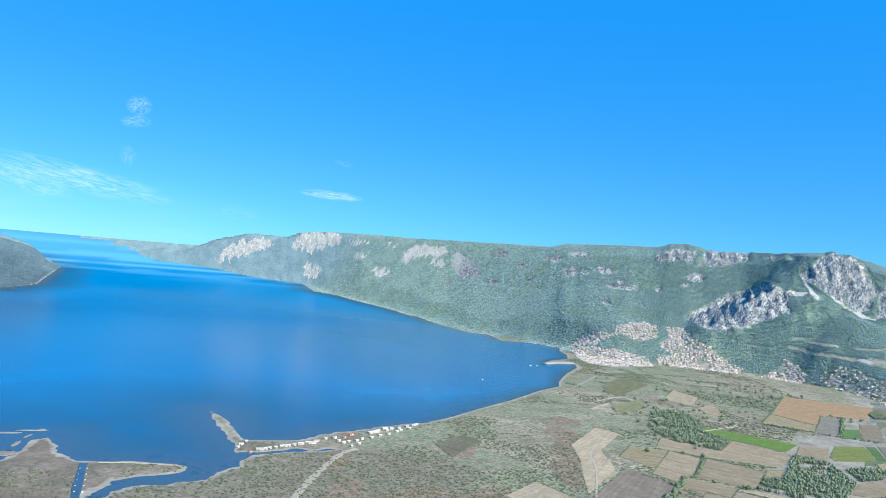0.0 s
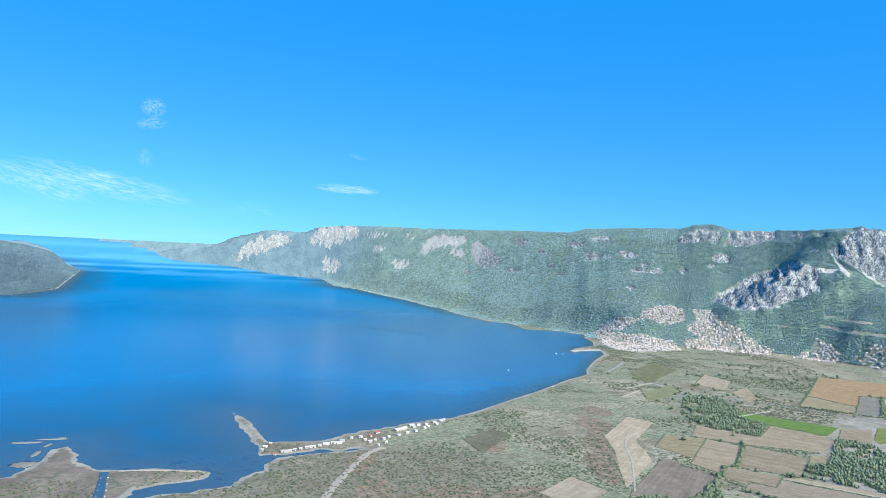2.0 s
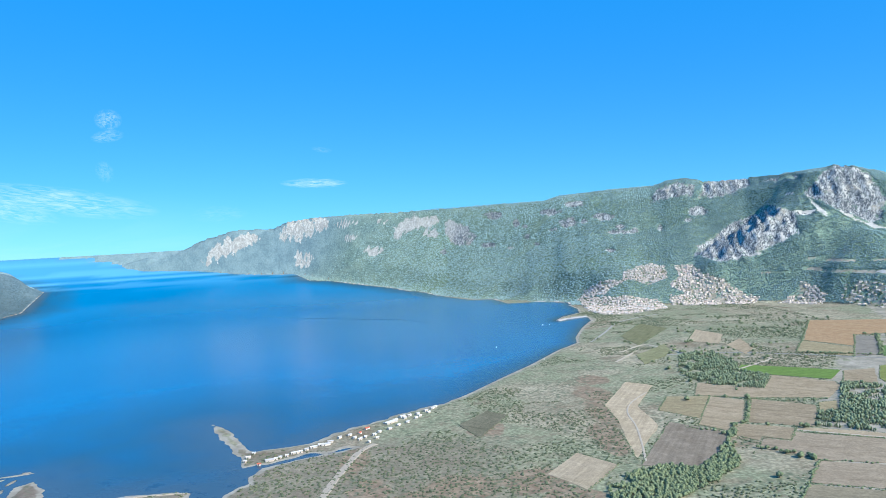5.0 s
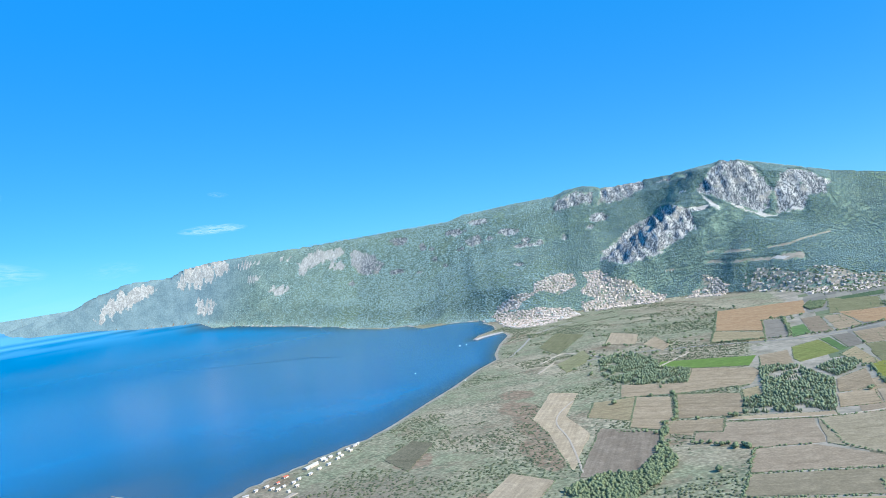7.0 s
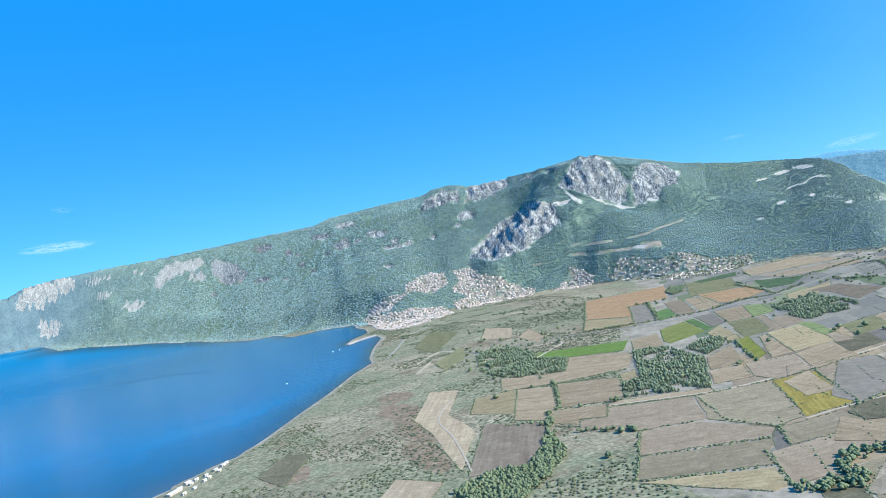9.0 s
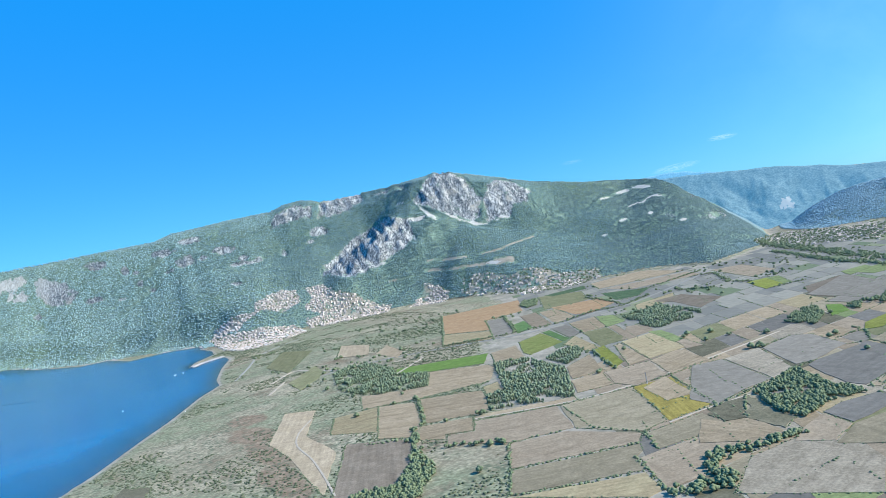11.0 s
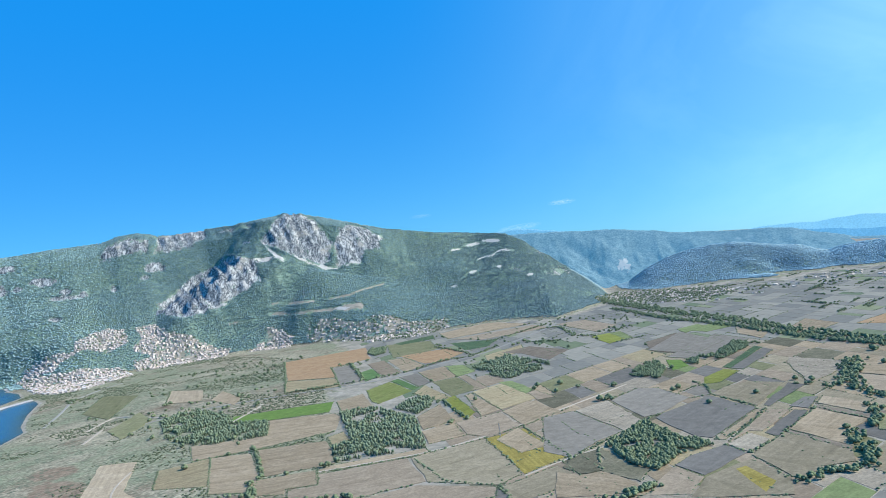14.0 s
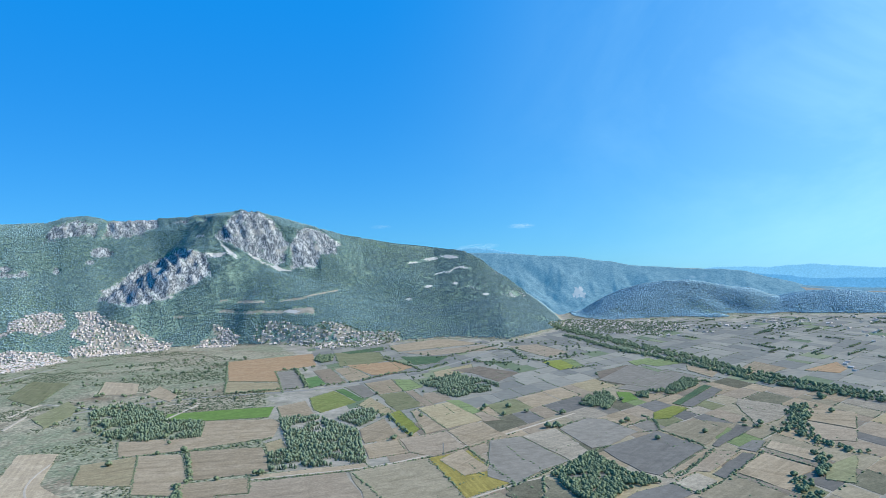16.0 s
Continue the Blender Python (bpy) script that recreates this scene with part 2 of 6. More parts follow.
    c = m.mix(m.ramp(beach, 0.3, 0.7), c, sand)
    c = m.mix(sharp(town), c, dust)
    c = m.mix(sharp(rock), c, stone)
    c = m.mix(sharp(scree, 0.47, 0.53), c, rubble)
    crag = m.calc("MULTIPLY", streak, m.calc("MULTIPLY", rock, 0.9))
    m.bump(m.calc("ADD", m.calc("ADD", m.calc("MULTIPLY", fine, 0.35), m.calc("MULTIPLY", mid, 0.5)), crag), 6.0, 0.5)
    return m.done(c)


def make_sea():
    m = Mat("sea_water", 0.22, 0.30)
    p = m.pos("Object")
    depth = m.attr("depth").outputs["Fac"]
    n1, n2 = m.noise(p, 0.0022, 3), m.noise(p, 0.012, 4)
    deep = m.mix(m.ramp(n1, 0.35, 0.65), (0.001, 0.158, 0.35), (0.003, 0.18, 0.395))
    shoal = m.mix(m.ramp(n2, 0.4, 0.6), (0.022, 0.080, 0.118), (0.016, 0.084, 0.145))
    d = m.ramp(m.calc("ADD", depth, m.calc("MULTIPLY", m.calc("SUBTRACT", n2, 0.5), 0.35)), 0.05, 0.95)
    weed = m.ramp(m.noise(p, 0.024, 5, 0.7), 0.56, 0.63)
    shoal = m.mix(m.ramp(depth, 0.22, 0.02), shoal, (0.06, 0.10, 0.125))
    shoal = m.mix(m.calc("MULTIPLY", weed, 0.7), shoal, (0.022, 0.052, 0.078))
    m.bump(m.noise(m.pos("Object", (0.05, 0.11, 0.05)), 1.0, 5), 0.9, 0.16)
    # pale streaks, and far haze painted into the water colour
    paling = m.attr("streaks_haze").outputs["Fac"]
    return m.done(m.mix(m.calc("MULTIPLY", paling, 0.85), m.mix(d, shoal, deep), (0.10, 0.36, 0.60)))


def make_field(name, a, b, stripe=0.25, speck=0.3, pitch=0.16):
    """Farmed soil or stubble: two tones, drilled or ploughed rows along the field, blotches."""
    m = Mat(name, 0.95, 0.08)
    p = m.pos("Object")
    blot = m.noise(p, 0.022, 5, 0.6)
    rows = m.noise(m.pos("Object", (0.006, pitch, 0.1)), 1.0, 3, 0.6)
    fine = m.noise(p, 0.28, 4, 0.65)
    a, b = (tuple(v * k for v, k in zip(t, (0.94, 0.91, 0.91))) for t in (a, b))
    c = m.mix(m.ramp(blot, 0.32, 0.68), a, b)
    stripe, speck = stripe * 1.5, speck * 1.4
    c = m.bright(c, rows, 1 - stripe, 1 + stripe)
    c = m.bright(c, fine, 1 - speck, 1 + speck)
    c = m.bright(c, m.ramp(m.noise(p, 0.06, 6, 0.7, 0.4), 0.3, 0.7), 0.80, 1.20)
    c = m.bright(c, m.random(), 0.84, 1.12)
    m.bump(m.calc("ADD", rows, fine), 0.5, 0.5)
    return m.done(c)


def make_leaves(name, dark, light, island=True):
    m = Mat(name, 0.95, 0.05)
    p = m.pos("Object")
    c = m.mix(m.island() if island else m.random(), dark, light)
    c = m.bright(c, m.noise(p, 0.55, 4, 0.6), 0.55, 1.45)
    m.bump(m.noise(p, 0.9, 3), 0.6, 0.35)
    return m.done(c)


def make_plain(name, colour, rough=0.8, spread=0.15, metal=0.0, grain=0.6):
    m = Mat(name, rough, 0.3)
    m.b.inputs["Metallic"].default_value = metal
    c = m.bright(colour, m.noise(m.pos("Object"), grain, 4), 1 - spread, 1 + spread)
    c = m.bright(c, m.random(), 0.85, 1.1)
    return m.done(c)


def make_mixed(name, a, b, rough=0.8):
    """A material whose pieces vary between two colours."""
    m = Mat(name, rough, 0.25)
    c = m.mix(m.random(), a, b)
    return m.done(m.bright(c, m.noise(m.pos("Object"), 0.5, 4), 0.85, 1.15))


def make_pieces(name, a, b):
    m = Mat(name, 0.85, 0.2)
    c = m.mix(m.island(), a, b)
    return m.done(m.bright(c, m.noise(m.pos("Object"), 0.06, 4), 0.7, 1.3))


GROUND, SEA = make_ground(), make_sea()
FIELD = {
    "tan": make_field("stubble_tan", (0.336, 0.269, 0.168), (0.42, 0.344, 0.227)),
    "straw": make_field("straw_stubble", (0.37, 0.302, 0.176), (0.42, 0.361, 0.21)),
    "clay": make_field("clay_soil", (0.30, 0.243, 0.165), (0.365, 0.303, 0.21), 0.14),
    "stubble": make_field("grazed_stubble", (0.294, 0.256, 0.164), (0.361, 0.315, 0.21), 0.18),
    "pale": make_field("pale_stubble", (0.41, 0.335, 0.215), (0.49, 0.405, 0.275)),
    "white": make_field("whitish_stubble", (0.40, 0.33, 0.215), (0.48, 0.40, 0.275)),
    "chaff": make_field("chaff_field", (0.325, 0.285, 0.205), (0.43, 0.38, 0.28), 0.2, 0.45),
    "plough": make_field("ploughed_soil", (0.20, 0.165, 0.118), (0.27, 0.23, 0.17), 0.25),
    "grey": make_field("grey_tilth", (0.245, 0.225, 0.178), (0.285, 0.263, 0.21), 0.1, 0.12),
    "slate": make_field("dark_tilth", (0.178, 0.170, 0.143), (0.208, 0.198, 0.168), 0.12, 0.15),
    "ochre": make_field("ochre_stubble", (0.395, 0.26, 0.139), (0.445, 0.311, 0.176), 0.14),
    "lime": make_field("irrigated_green", (0.14, 0.235, 0.055), (0.175, 0.27, 0.07), 0.12, 0.15),
    "limeb": make_field("yellowing_green", (0.21, 0.252, 0.0756), (0.277, 0.302, 0.101)),
    "limec": make_field("pale_green_crop", (0.202, 0.26, 0.109), (0.26, 0.311, 0.134)),
    "leaf": make_field("leafy_crop", (0.101, 0.185, 0.0672), (0.143, 0.227, 0.084)),
    "crop": make_field("dark_orchard", (0.0588, 0.109, 0.0588), (0.101, 0.151, 0.0756)),
    "olive": make_field("olive_meadow", (0.206, 0.214, 0.105), (0.277, 0.273, 0.151)),
    "scrub": make_field("rough_scrub", (0.143, 0.139, 0.0882), (0.21, 0.197, 0.13), 0.1, 0.5),
    "mustard": make_field("mustard_crop", (0.33, 0.275, 0.07), (0.40, 0.335, 0.10), 0.4),
    "mustardb": make_field("mustard_green_crop", (0.21, 0.244, 0.0504), (0.269, 0.286, 0.0756)),
}
PATCH = make_pieces("mixed_fields", (0.185, 0.178, 0.148), (0.325, 0.30, 0.232))
PATCH_G = make_pieces("mixed_green_fields", (0.13, 0.17, 0.09), (0.25, 0.265, 0.145))
PINE = make_leaves("pine_needles", (0.165, 0.215, 0.135), (0.25, 0.30, 0.18))
OAK = make_leaves("broad_leaves", (0.15, 0.195, 0.11), (0.24, 0.28, 0.155))
SHRUB = make_leaves("marsh_shrub_leaves", (0.105, 0.135, 0.08), (0.20, 0.215, 0.13))
# haze painted into the leaves slope by slope: bluer, mostly paler
HILLWOOD = make_leaves("hill_forest_hazed", (0.218, 0.34, 0.338), (0.30, 0.42, 0.395))
SHOREWOOD = make_leaves("shore_maquis_hazed", (0.32, 0.475, 0.455), (0.43, 0.565, 0.52))
# darker copy for the shaded flank of the spur
SPURWOOD = make_leaves("spur_woods_shaded", (0.185, 0.28, 0.285), (0.27, 0.365, 0.35))
FARWOOD = make_leaves("distant_forest_hazed", (0.32, 0.49, 0.55), (0.42, 0.57, 0.60))
HEADWOOD = make_leaves("headland_maquis_blue", (0.09, 0.155, 0.19), (0.14, 0.21, 0.235))
BARK = make_plain("bark", (0.12, 0.09, 0.065), 0.95)
DIRT = make_plain("dirt_track", (0.47, 0.40, 0.31), 0.95, 0.2, 0, 0.15)
ROAD = make_plain("bleached_asphalt", (0.33, 0.315, 0.275), 0.9, 0.12, 0, 0.1)
WALL_W = make_mixed("whitewash", (0.80, 0.72, 0.64), (0.58, 0.50, 0.43))
ROOF_T = make_mixed("clay_roof_tiles", (0.58, 0.41, 0.31), (0.78, 0.69, 0.60))
ROOF_W = make_mixed("white_sheet_roof", (0.74, 0.72, 0.69), (0.50, 0.48, 0.46), 0.6)
CANVAS = make_plain("red_canvas", (0.62, 0.16, 0.10), 0.9)
STEEL = make_plain("galvanised_steel", (0.42, 0.42, 0.43), 0.5, 0.1, 0.7)
CONCRETE = make_plain("concrete", (0.52, 0.50, 0.47), 0.9, 0.2, 0, 0.2)
HULL = make_plain("white_hull", (0.80, 0.80, 0.79), 0.4, 0.05)
GLASS = make_plain("dark_window_glass", (0.05, 0.07, 0.09), 0.15, 0.05)


# ================= the lie of the land =================
MID = np.array([0.0, 150.0, 340.0])   # middle of the flight
NEAR, FAR = 3900.0, 4800.0            # beyond NEAR the distance is drawn in towards FAR, along the line of sight


def vnoise(x, y, seed=0):
    """Smooth lattice noise in 0..1 for arrays."""
    xi, yi = np.floor(x).astype(np.int64), np.floor(y).astype(np.int64)
    fx, fy = x - xi, y - yi
    fx, fy = fx * fx * (3 - 2 * fx), fy * fy * (3 - 2 * fy)

    def h(i, j):
        n = (i * 374761393 + j * 668265263 + seed * 982451653) & 0xFFFFFFFF
        n = ((n ^ (n >> 13)) * 1274126177) & 0xFFFFFFFF
        return ((n ^ (n >> 16)) & 0xFFFF) / 65535.0

    a = h(xi, yi) * (1 - fx) + h(xi + 1, yi) * fx
    b = h(xi, yi + 1) * (1 - fx) + h(xi + 1, yi + 1) * fx
    return a * (1 - fy) + b * fy


def fbm(x, y, seed=0, octaves=4, gain=0.5):
    total, amp, norm = 0.0, 1.0, 0.0
    for k in range(octaves):
        total = total + amp * vnoise(x * 2**k + 17.3 * k, y * 2**k - 9.1 * k, seed + k)
        norm, amp = norm + amp, amp * gain
    return total / norm


def polar(x, y):
    dx, dy = x - MID[0], y - MID[1]
    return np.degrees(np.arctan2(dx, dy)), np.hypot(dx, dy)


def unpolar(az, r):
    return MID[0] + r * np.sin(np.radians(az)), MID[1] + r * np.cos(np.radians(az))


def drawn_in(p):
    """Points beyond NEAR, moved along the line of sight so that all lies before FAR."""
    p = np.array(p, float)
    v = p - MID
    r = np.maximum(np.hypot(v[..., 0], v[..., 1]), 1.0)
    span = FAR - NEAR
    s = np.where(r > NEAR, NEAR + (r - NEAR) * span / (r - NEAR + span), r) / r
    return MID + v * s[..., None]


# the bay, as the line of its shore from the near left bank round to the far headland
SHORE = [
    ((-2600, 700), (-1500, 800), (-804, 883), (-708, 1093), (-655, 1162), (-657, 1242), (-673, 1310), (-659, 1335), (-629, 1296), (-587, 1237), (-553, 1209), (-515, 1222), (-477, 1235), (-401, 1246), (-383, 1235), (-383, 1202), (-404, 1177), (-444, 1152), (-459, 1129), (-462, 1085), (-463, 1040), (-470, 900), (-500, 500)),
    ((-470, 500), (-442, 900), (-435, 1040), (-436, 1084), (-422, 1119), (-381, 1135), (-368, 1157), (-332, 1177), (-323, 1219), (-309, 1262), (-312, 1298), (-300, 1343), (-240, 1385), (-200, 1400), (-168, 1425), (-163, 1432), (-200, 1412), (-245, 1398), (-299, 1356), (-333, 1346), (-348, 1387), (-383, 1465), (-456, 1619), (-469, 1654), (-459, 1649), (-409, 1581), (-372, 1494), (-346, 1442), (-301, 1448), (-244, 1477)),
    ((-187, 1562), (-92, 1660), (-12, 1728), (48, 1812), (150, 2000), (225, 2130), (335, 2350), (412, 2470), (428, 2580), (490, 2800), (566, 3010), (575, 3110), (553, 3166), (459, 3039), (439, 3059), (486, 3177), (576, 3290), (597, 3446), (588, 3585)),
    ((609, 3735), (490, 3861), (334, 3848), (285, 4135), (166, 4170), (47, 4423), (-30, 4620), (-75, 4830), (-130, 4960), (-185, 5058), (-341, 5510), (-594, 6038), (-914, 6776), (-1166, 7106), (-1599, 8768), (-1845, 8871), (-2427, 9630), (-3553, 11770)),
    ((-4300, 12700), (-5300, 13900), (-6600, 16500), (-9000, 22000), (-60000, 120000), (-300000, 200000), (-300000, 40000), (-20000, 9000), (-8304, 14955), (-3861, 7679), (-2604, 4935), (-2500, 4300), (-3500, 3400), (-9000, 2000)),
]
SHORE_LINE = np.array([p for run in SHORE for p in run], float)


def shore_distance(x, y):
    """Metres to the shore: positive on land, negative at sea."""
    x, y = np.asarray(x, float), np.asarray(y, float)
    best = np.full(x.shape, 1e12)
    inside = np.zeros(x.shape, bool)
    a, b = SHORE_LINE, np.roll(SHORE_LINE, -1, axis=0)
    for (ax, ay), (bx, by) in zip(a, b):
        ex, ey = bx - ax, by - ay
        t = np.clip(((x - ax) * ex + (y - ay) * ey) / (ex * ex + ey * ey + 1e-9), 0, 1)
        best = np.minimum(best, (x - ax - t * ex) ** 2 + (y - ay - t * ey) ** 2)
        if ay != by:
            inside ^= ((ay > y) != (by > y)) & (x < (bx - ax) * (y - ay) / (by - ay) + ax)
    return np.where(inside, -1, 1) * np.sqrt(best)


def knots(*pairs):
    return np.array(pairs, float).T


# main massif north of the bay: direction in degrees, distance of its foot, of its crest, height of the crest
FOOT = knots((-20, 13500), (-17, 12100), (-14.6, 9790), (-10.3, 8770), (-6.2, 5600), (-3, 4950), (-0.2, 4400), (2.4, 4020), (6.7, 3750), (9.9, 3480),
             (14, 3330), (18.6, 3420), (22.8, 3420), (26, 3380), (30, 3250), (33.5, 3120), (37.5, 3040), (40.4, 3060), (43, 3000), (45, 2930), (46.5, 3050), (48, 3150), (49.6, 3350))
CREST = knots((-20.6, 14059), (-19.7, 15071), (-16.9, 13608), (-14.7, 12137), (-11.9, 11175), (-10.7, 10191), (-6.2, 7836), (-2.8, 6953), (0.6, 6300), (4.8, 5415), (8.3, 4900), (13.2, 4672), (17.6, 4550), (22.2, 4407), (24.6, 4245), (28.3, 4139), (31.3, 4129), (34.6, 4156), (38, 4200), (41, 4300), (43.1, 4176), (44.6, 4050), (45.6, 3950), (47, 3850), (48.3, 3750), (49.6, 3600))
TOP = knots((-21.3, 0), (-20.7, 110), (-20.1, 165), (-19.3, 230), (-18.6, 290), (-17.9, 380), (-16.9, 493), (-14.7, 604), (-13.2, 593), (-11.9, 577), (-10.9, 646), (-9, 648), (-6.2, 610), (-2.8, 582), (0.6, 568), (4.8, 546), (8.3, 530), (9.4, 556), (13.2, 566), (16, 568), (17, 592), (18.4, 597), (19.6, 570), (22.2, 568), (24.6, 565), (26.5, 577), (28, 583), (29, 575), (31.3, 523), (34.6, 447), (38, 395), (41, 364), (43.1, 338), (44.2, 292), (45.6, 215), (47, 135), (48.3, 65), (49.4, 2))
# distant range beyond the valley on the inland side
RANGE = knots((36, 300), (41.8, 340), (44.5, 332), (46, 322), (47.8, 309), (50.7, 286), (53.6, 249), (55.1, 223), (58.2, 199), (61, 182), (62.3, 169), (63.5, 138), (64.4, 118), (66, 84), (69, 60), (76, 50), (90, 50))
# wooded hill standing in the plain
HILL = knots((49.8, 0), (51.2, 14), (52.4, 66), (54, 108), (55.1, 130), (56.9, 147), (58.4, 146), (59.5, 134), (61.1, 110), (62.3, 98), (63.3, 70), (64, 56), (65.1, 72), (67.2, 79), (69.8, 60), (74, 70), (90, 60))
# headland on the far side of the bay
HEAD = knots((-60, 200), (-36, 260), (-31, 236), (-29.8, 200), (-28.9, 140), (-28.0, 80), (-27.2, 20), (-26.8, 0))


def smooth(a, b, v):
    t = np.clip((v - a) / (b - a), 0, 1)
    return t * t * (3 - 2 * t)


def height(x, y):
    """Height of the land, before the far parts are drawn in."""
    az, r = polar(x, y)
    foot, crest, top = np.interp(az, *FOOT), np.interp(az, *CREST), np.interp(az, *TOP, left=0, right=0)
    wob = (fbm(x / 700, y / 700, 5) - 0.5) * 0.10
    foot = foot + (fbm(x / 240, y / 240, 3, 3) - 0.5) * 110 * smooth(12, 20, az) * (az < 50)
    u = (r - foot) / np.maximum(crest - foot, 50)
    uu = np.clip(u, 0, 1)
    gentle = 0.62 * uu + 0.38 * uu**2.2
    cliff = np.where(uu < 0.58, uu / 0.58 * 0.50, np.where(uu < 0.82, 0.50 + (uu - 0.58) / 0.24 * 0.44, 0.94 + (uu - 0.82) / 0.18 * 0.06))
    k = np.interp(az, [8, 16, 20, 24, 26, 34, 36], [0.15, 0.6, 0.6, 0.5, 1, 1, 0])
    prof = gentle * (1 - k) + cliff * k
    big = np.maximum(r / 3800, 1)
    lumps = (fbm(x / (420 * big), y / (300 * big), 25, 4) - 0.5) * 0.20
    spur = np.interp(az, [6, 20], [0.2, 0.8]) * (0.5 - np.abs(fbm(x / (560 * big) + 0.4 * y / (560 * big), y / (900 * big), 28, 3) - 0.5) * 2.4) * 0.13
    mass = top * (prof + (lumps + spur) * np.sin(np.pi * uu) ** 1.3 + wob * np.sin(np.pi * uu))
    mass = np.where(u > 1, top * (1 - 0.10 * np.minimum(u - 1, 3)), mass)
    mass = np.where(u < 0, 0, mass)
    # rocky knoll on its flank: a spur that climbs from its low western toe to a blunt head
    (tx, ty), (kx, ky) = unpolar(18.6, 3560.0), unpolar(24.6, 3800.0)
    ex, ey = kx - tx, ky - ty
    along_it = ((x - tx) * ex + (y - ty) * ey) / (ex * ex + ey * ey)
    t = np.clip(along_it, 0, 1)
    away = np.hypot(x - tx - t * ex, y - ty - t * ey)
    crest_h = np.interp(t, [0, 0.25, 0.55, 0.8, 1.0], [20, 80, 130, 165, 150])
    knoll = crest_h * np.clip(1 - away / (150 + 130 * t), 0, 1) ** 0.9 * (0.8 + 0.4 * np.abs(fbm(x / 110, y / 110, 31) - 0.5) * 2)
    mass = mass + knoll
    # hill, range, headland
    hr = 4100.0
    hz = np.interp(az, *HILL, left=0)
    hill = hz * np.where(r < hr, smooth(3330 + 420 * fbm(x / 300, y / 300, 43, 3), hr, r), np.clip(1 - (r - hr) / 260.0, 0, 1)) * (0.9 + 0.2 * fbm(x / 330, y / 330, 41))
    rz = np.interp(az, *RANGE, left=0)
    head = np.interp(az, *HEAD, left=200, right=0)
    hf = np.interp(az, [-60, -31, -28.6, -27.2], [3000, 4700, 5450, 8400])
    head = head * np.clip((r - hf) / np.maximum(8300 - hf, 300), 0, 1) ** 0.8 * (r < 12000) * (0.9 + 0.25 * fbm(az * 1.1, r / 900, 61))
    z = np.maximum.reduce([mass, hill, head])
    far_isles = np.interp(az, [-31, -29.5, -27, -26, -24, -22, -20.5, -19], [240, 150, 80, 0, 0, 60, 200, 60], left=0, right=0) * ((r > 17000) & (r < 24000))
    # beyond the inland crest the land falls away
    z = np.where((r > 4640) & (az > 36) & (az < 100), np.minimum(z, MID[2] + (rz - MID[2]) * r / 4620 - 25), z)
    return np.where(far_isles > 0, far_isles * 0.9, z)


def land(x, y):
    """Height of the ground with its shore and sea bed."""
    sd = shore_distance(x, y)
    az, r = polar(x, y)
    muddy = smooth(1800, 1600, r) * smooth(60, -40, np.asarray(x, float))
    sd = sd + (fbm(x / 30, y / 30, 97, 4) - 0.5) * 22 * muddy
    h = height(x, y)
    plain = np.minimum(1.2, sd * 0.05)
    dry = plain + h * smooth(0, 200, sd)
    wet = np.maximum(-9.0, sd * 0.05) - r * 0.002 * smooth(0, 40, -sd * 3900 / np.maximum(r, 3900))
    isle = (r > 17000) & (h > 5)
    return np.where((sd > 0) | isle, dry, wet), sd, az, r, h


def grid_mesh(name, verts, rows, cols, wrap=True):
    """A sheet of quads over rows x cols vertices, closed in the direction of the columns."""
    v = np.asarray(verts, np.float32).reshape(-1, 3)
    i, j = np.meshgrid(np.arange(rows - 1), np.arange(cols if wrap else cols - 1), indexing="ij")
    j2 = (j + 1) % cols
    f = np.stack([i * cols + j, (i + 1) * cols + j, (i + 1) * cols + j2, i * cols + j2], -1).reshape(-1, 4)
    return raw_mesh(name, v, f)


def raw_mesh(name, v, f):
    """A mesh from arrays of vertices and of faces that all have the same number of corners."""
    v, f = np.ascontiguousarray(v, np.float32), np.ascontiguousarray(f, np.int32)
    n, k = f.shape
    me = bpy.data.meshes.new(name)
    me.vertices.add(len(v))
    me.vertices.foreach_set("co", v.ravel())
    me.loops.add(n * k)
    me.loops.foreach_set("vertex_index", f.ravel())
    me.polygons.add(n)
    me.polygons.foreach_set("loop_start", np.arange(0, n * k, k, dtype=np.int32))
    me.polygons.foreach_set("loop_total", np.full(n, k, np.int32))
    me.update(calc_edges=True)
    set_smooth(me, False)
    return me


def set_smooth(me, on=True):
    me.polygons.foreach_set("use_smooth", np.full(len(me.polygons), on))


def paint(me, name, rgb):
    at = me.attributes.new(name, "FLOAT_COLOR", "POINT")
    a = np.ones((len(rgb[0]), 4), np.float32)
    for k in range(3):
        a[:, k] = rgb[k]
    at.data.foreach_set("color", a.ravel())


def rings():
    out, r = [1.0, 150.0, 400.0], 560.0
    while r < 2800:
        out.append(r)
        r += 3.4 if 1080 < r < 1720 else min(14.0, max(5.0, r * r * 0.0000030))
    while r < NEAR:
        out.append(r)
        r += 11.0
    s, span = NEAR, FAR - NEAR
    while s < 4786:
        out.append(NEAR + (s - NEAR) * span / (span - (s - NEAR)))
        s += 9.0 if s < 4600 else 4.0
    return np.array(out + [100000.0, 400000.0])


RINGS = rings()
COLS = np.concatenate([np.arange(-38, 78, 0.13), np.arange(78, 322, 6.0)])

# bare rock and rubble on the slopes, by direction and elevation as seen from the middle of the flight
ROCKS, SCREES, CRAGS, VEINS, TERRACES = [], [], [], [], []


def rock(az, el, wide, high, solid=0.98):
    """A rounded patch of broken rock."""
    ROCKS.append((az, el, wide, high, 0.0, solid))


def scree(az, el, wide, high, lean=0.0, solid=0.86):
    """A patch of rubble or bare earth."""
    SCREES.append((az, el, wide, high, lean, solid))


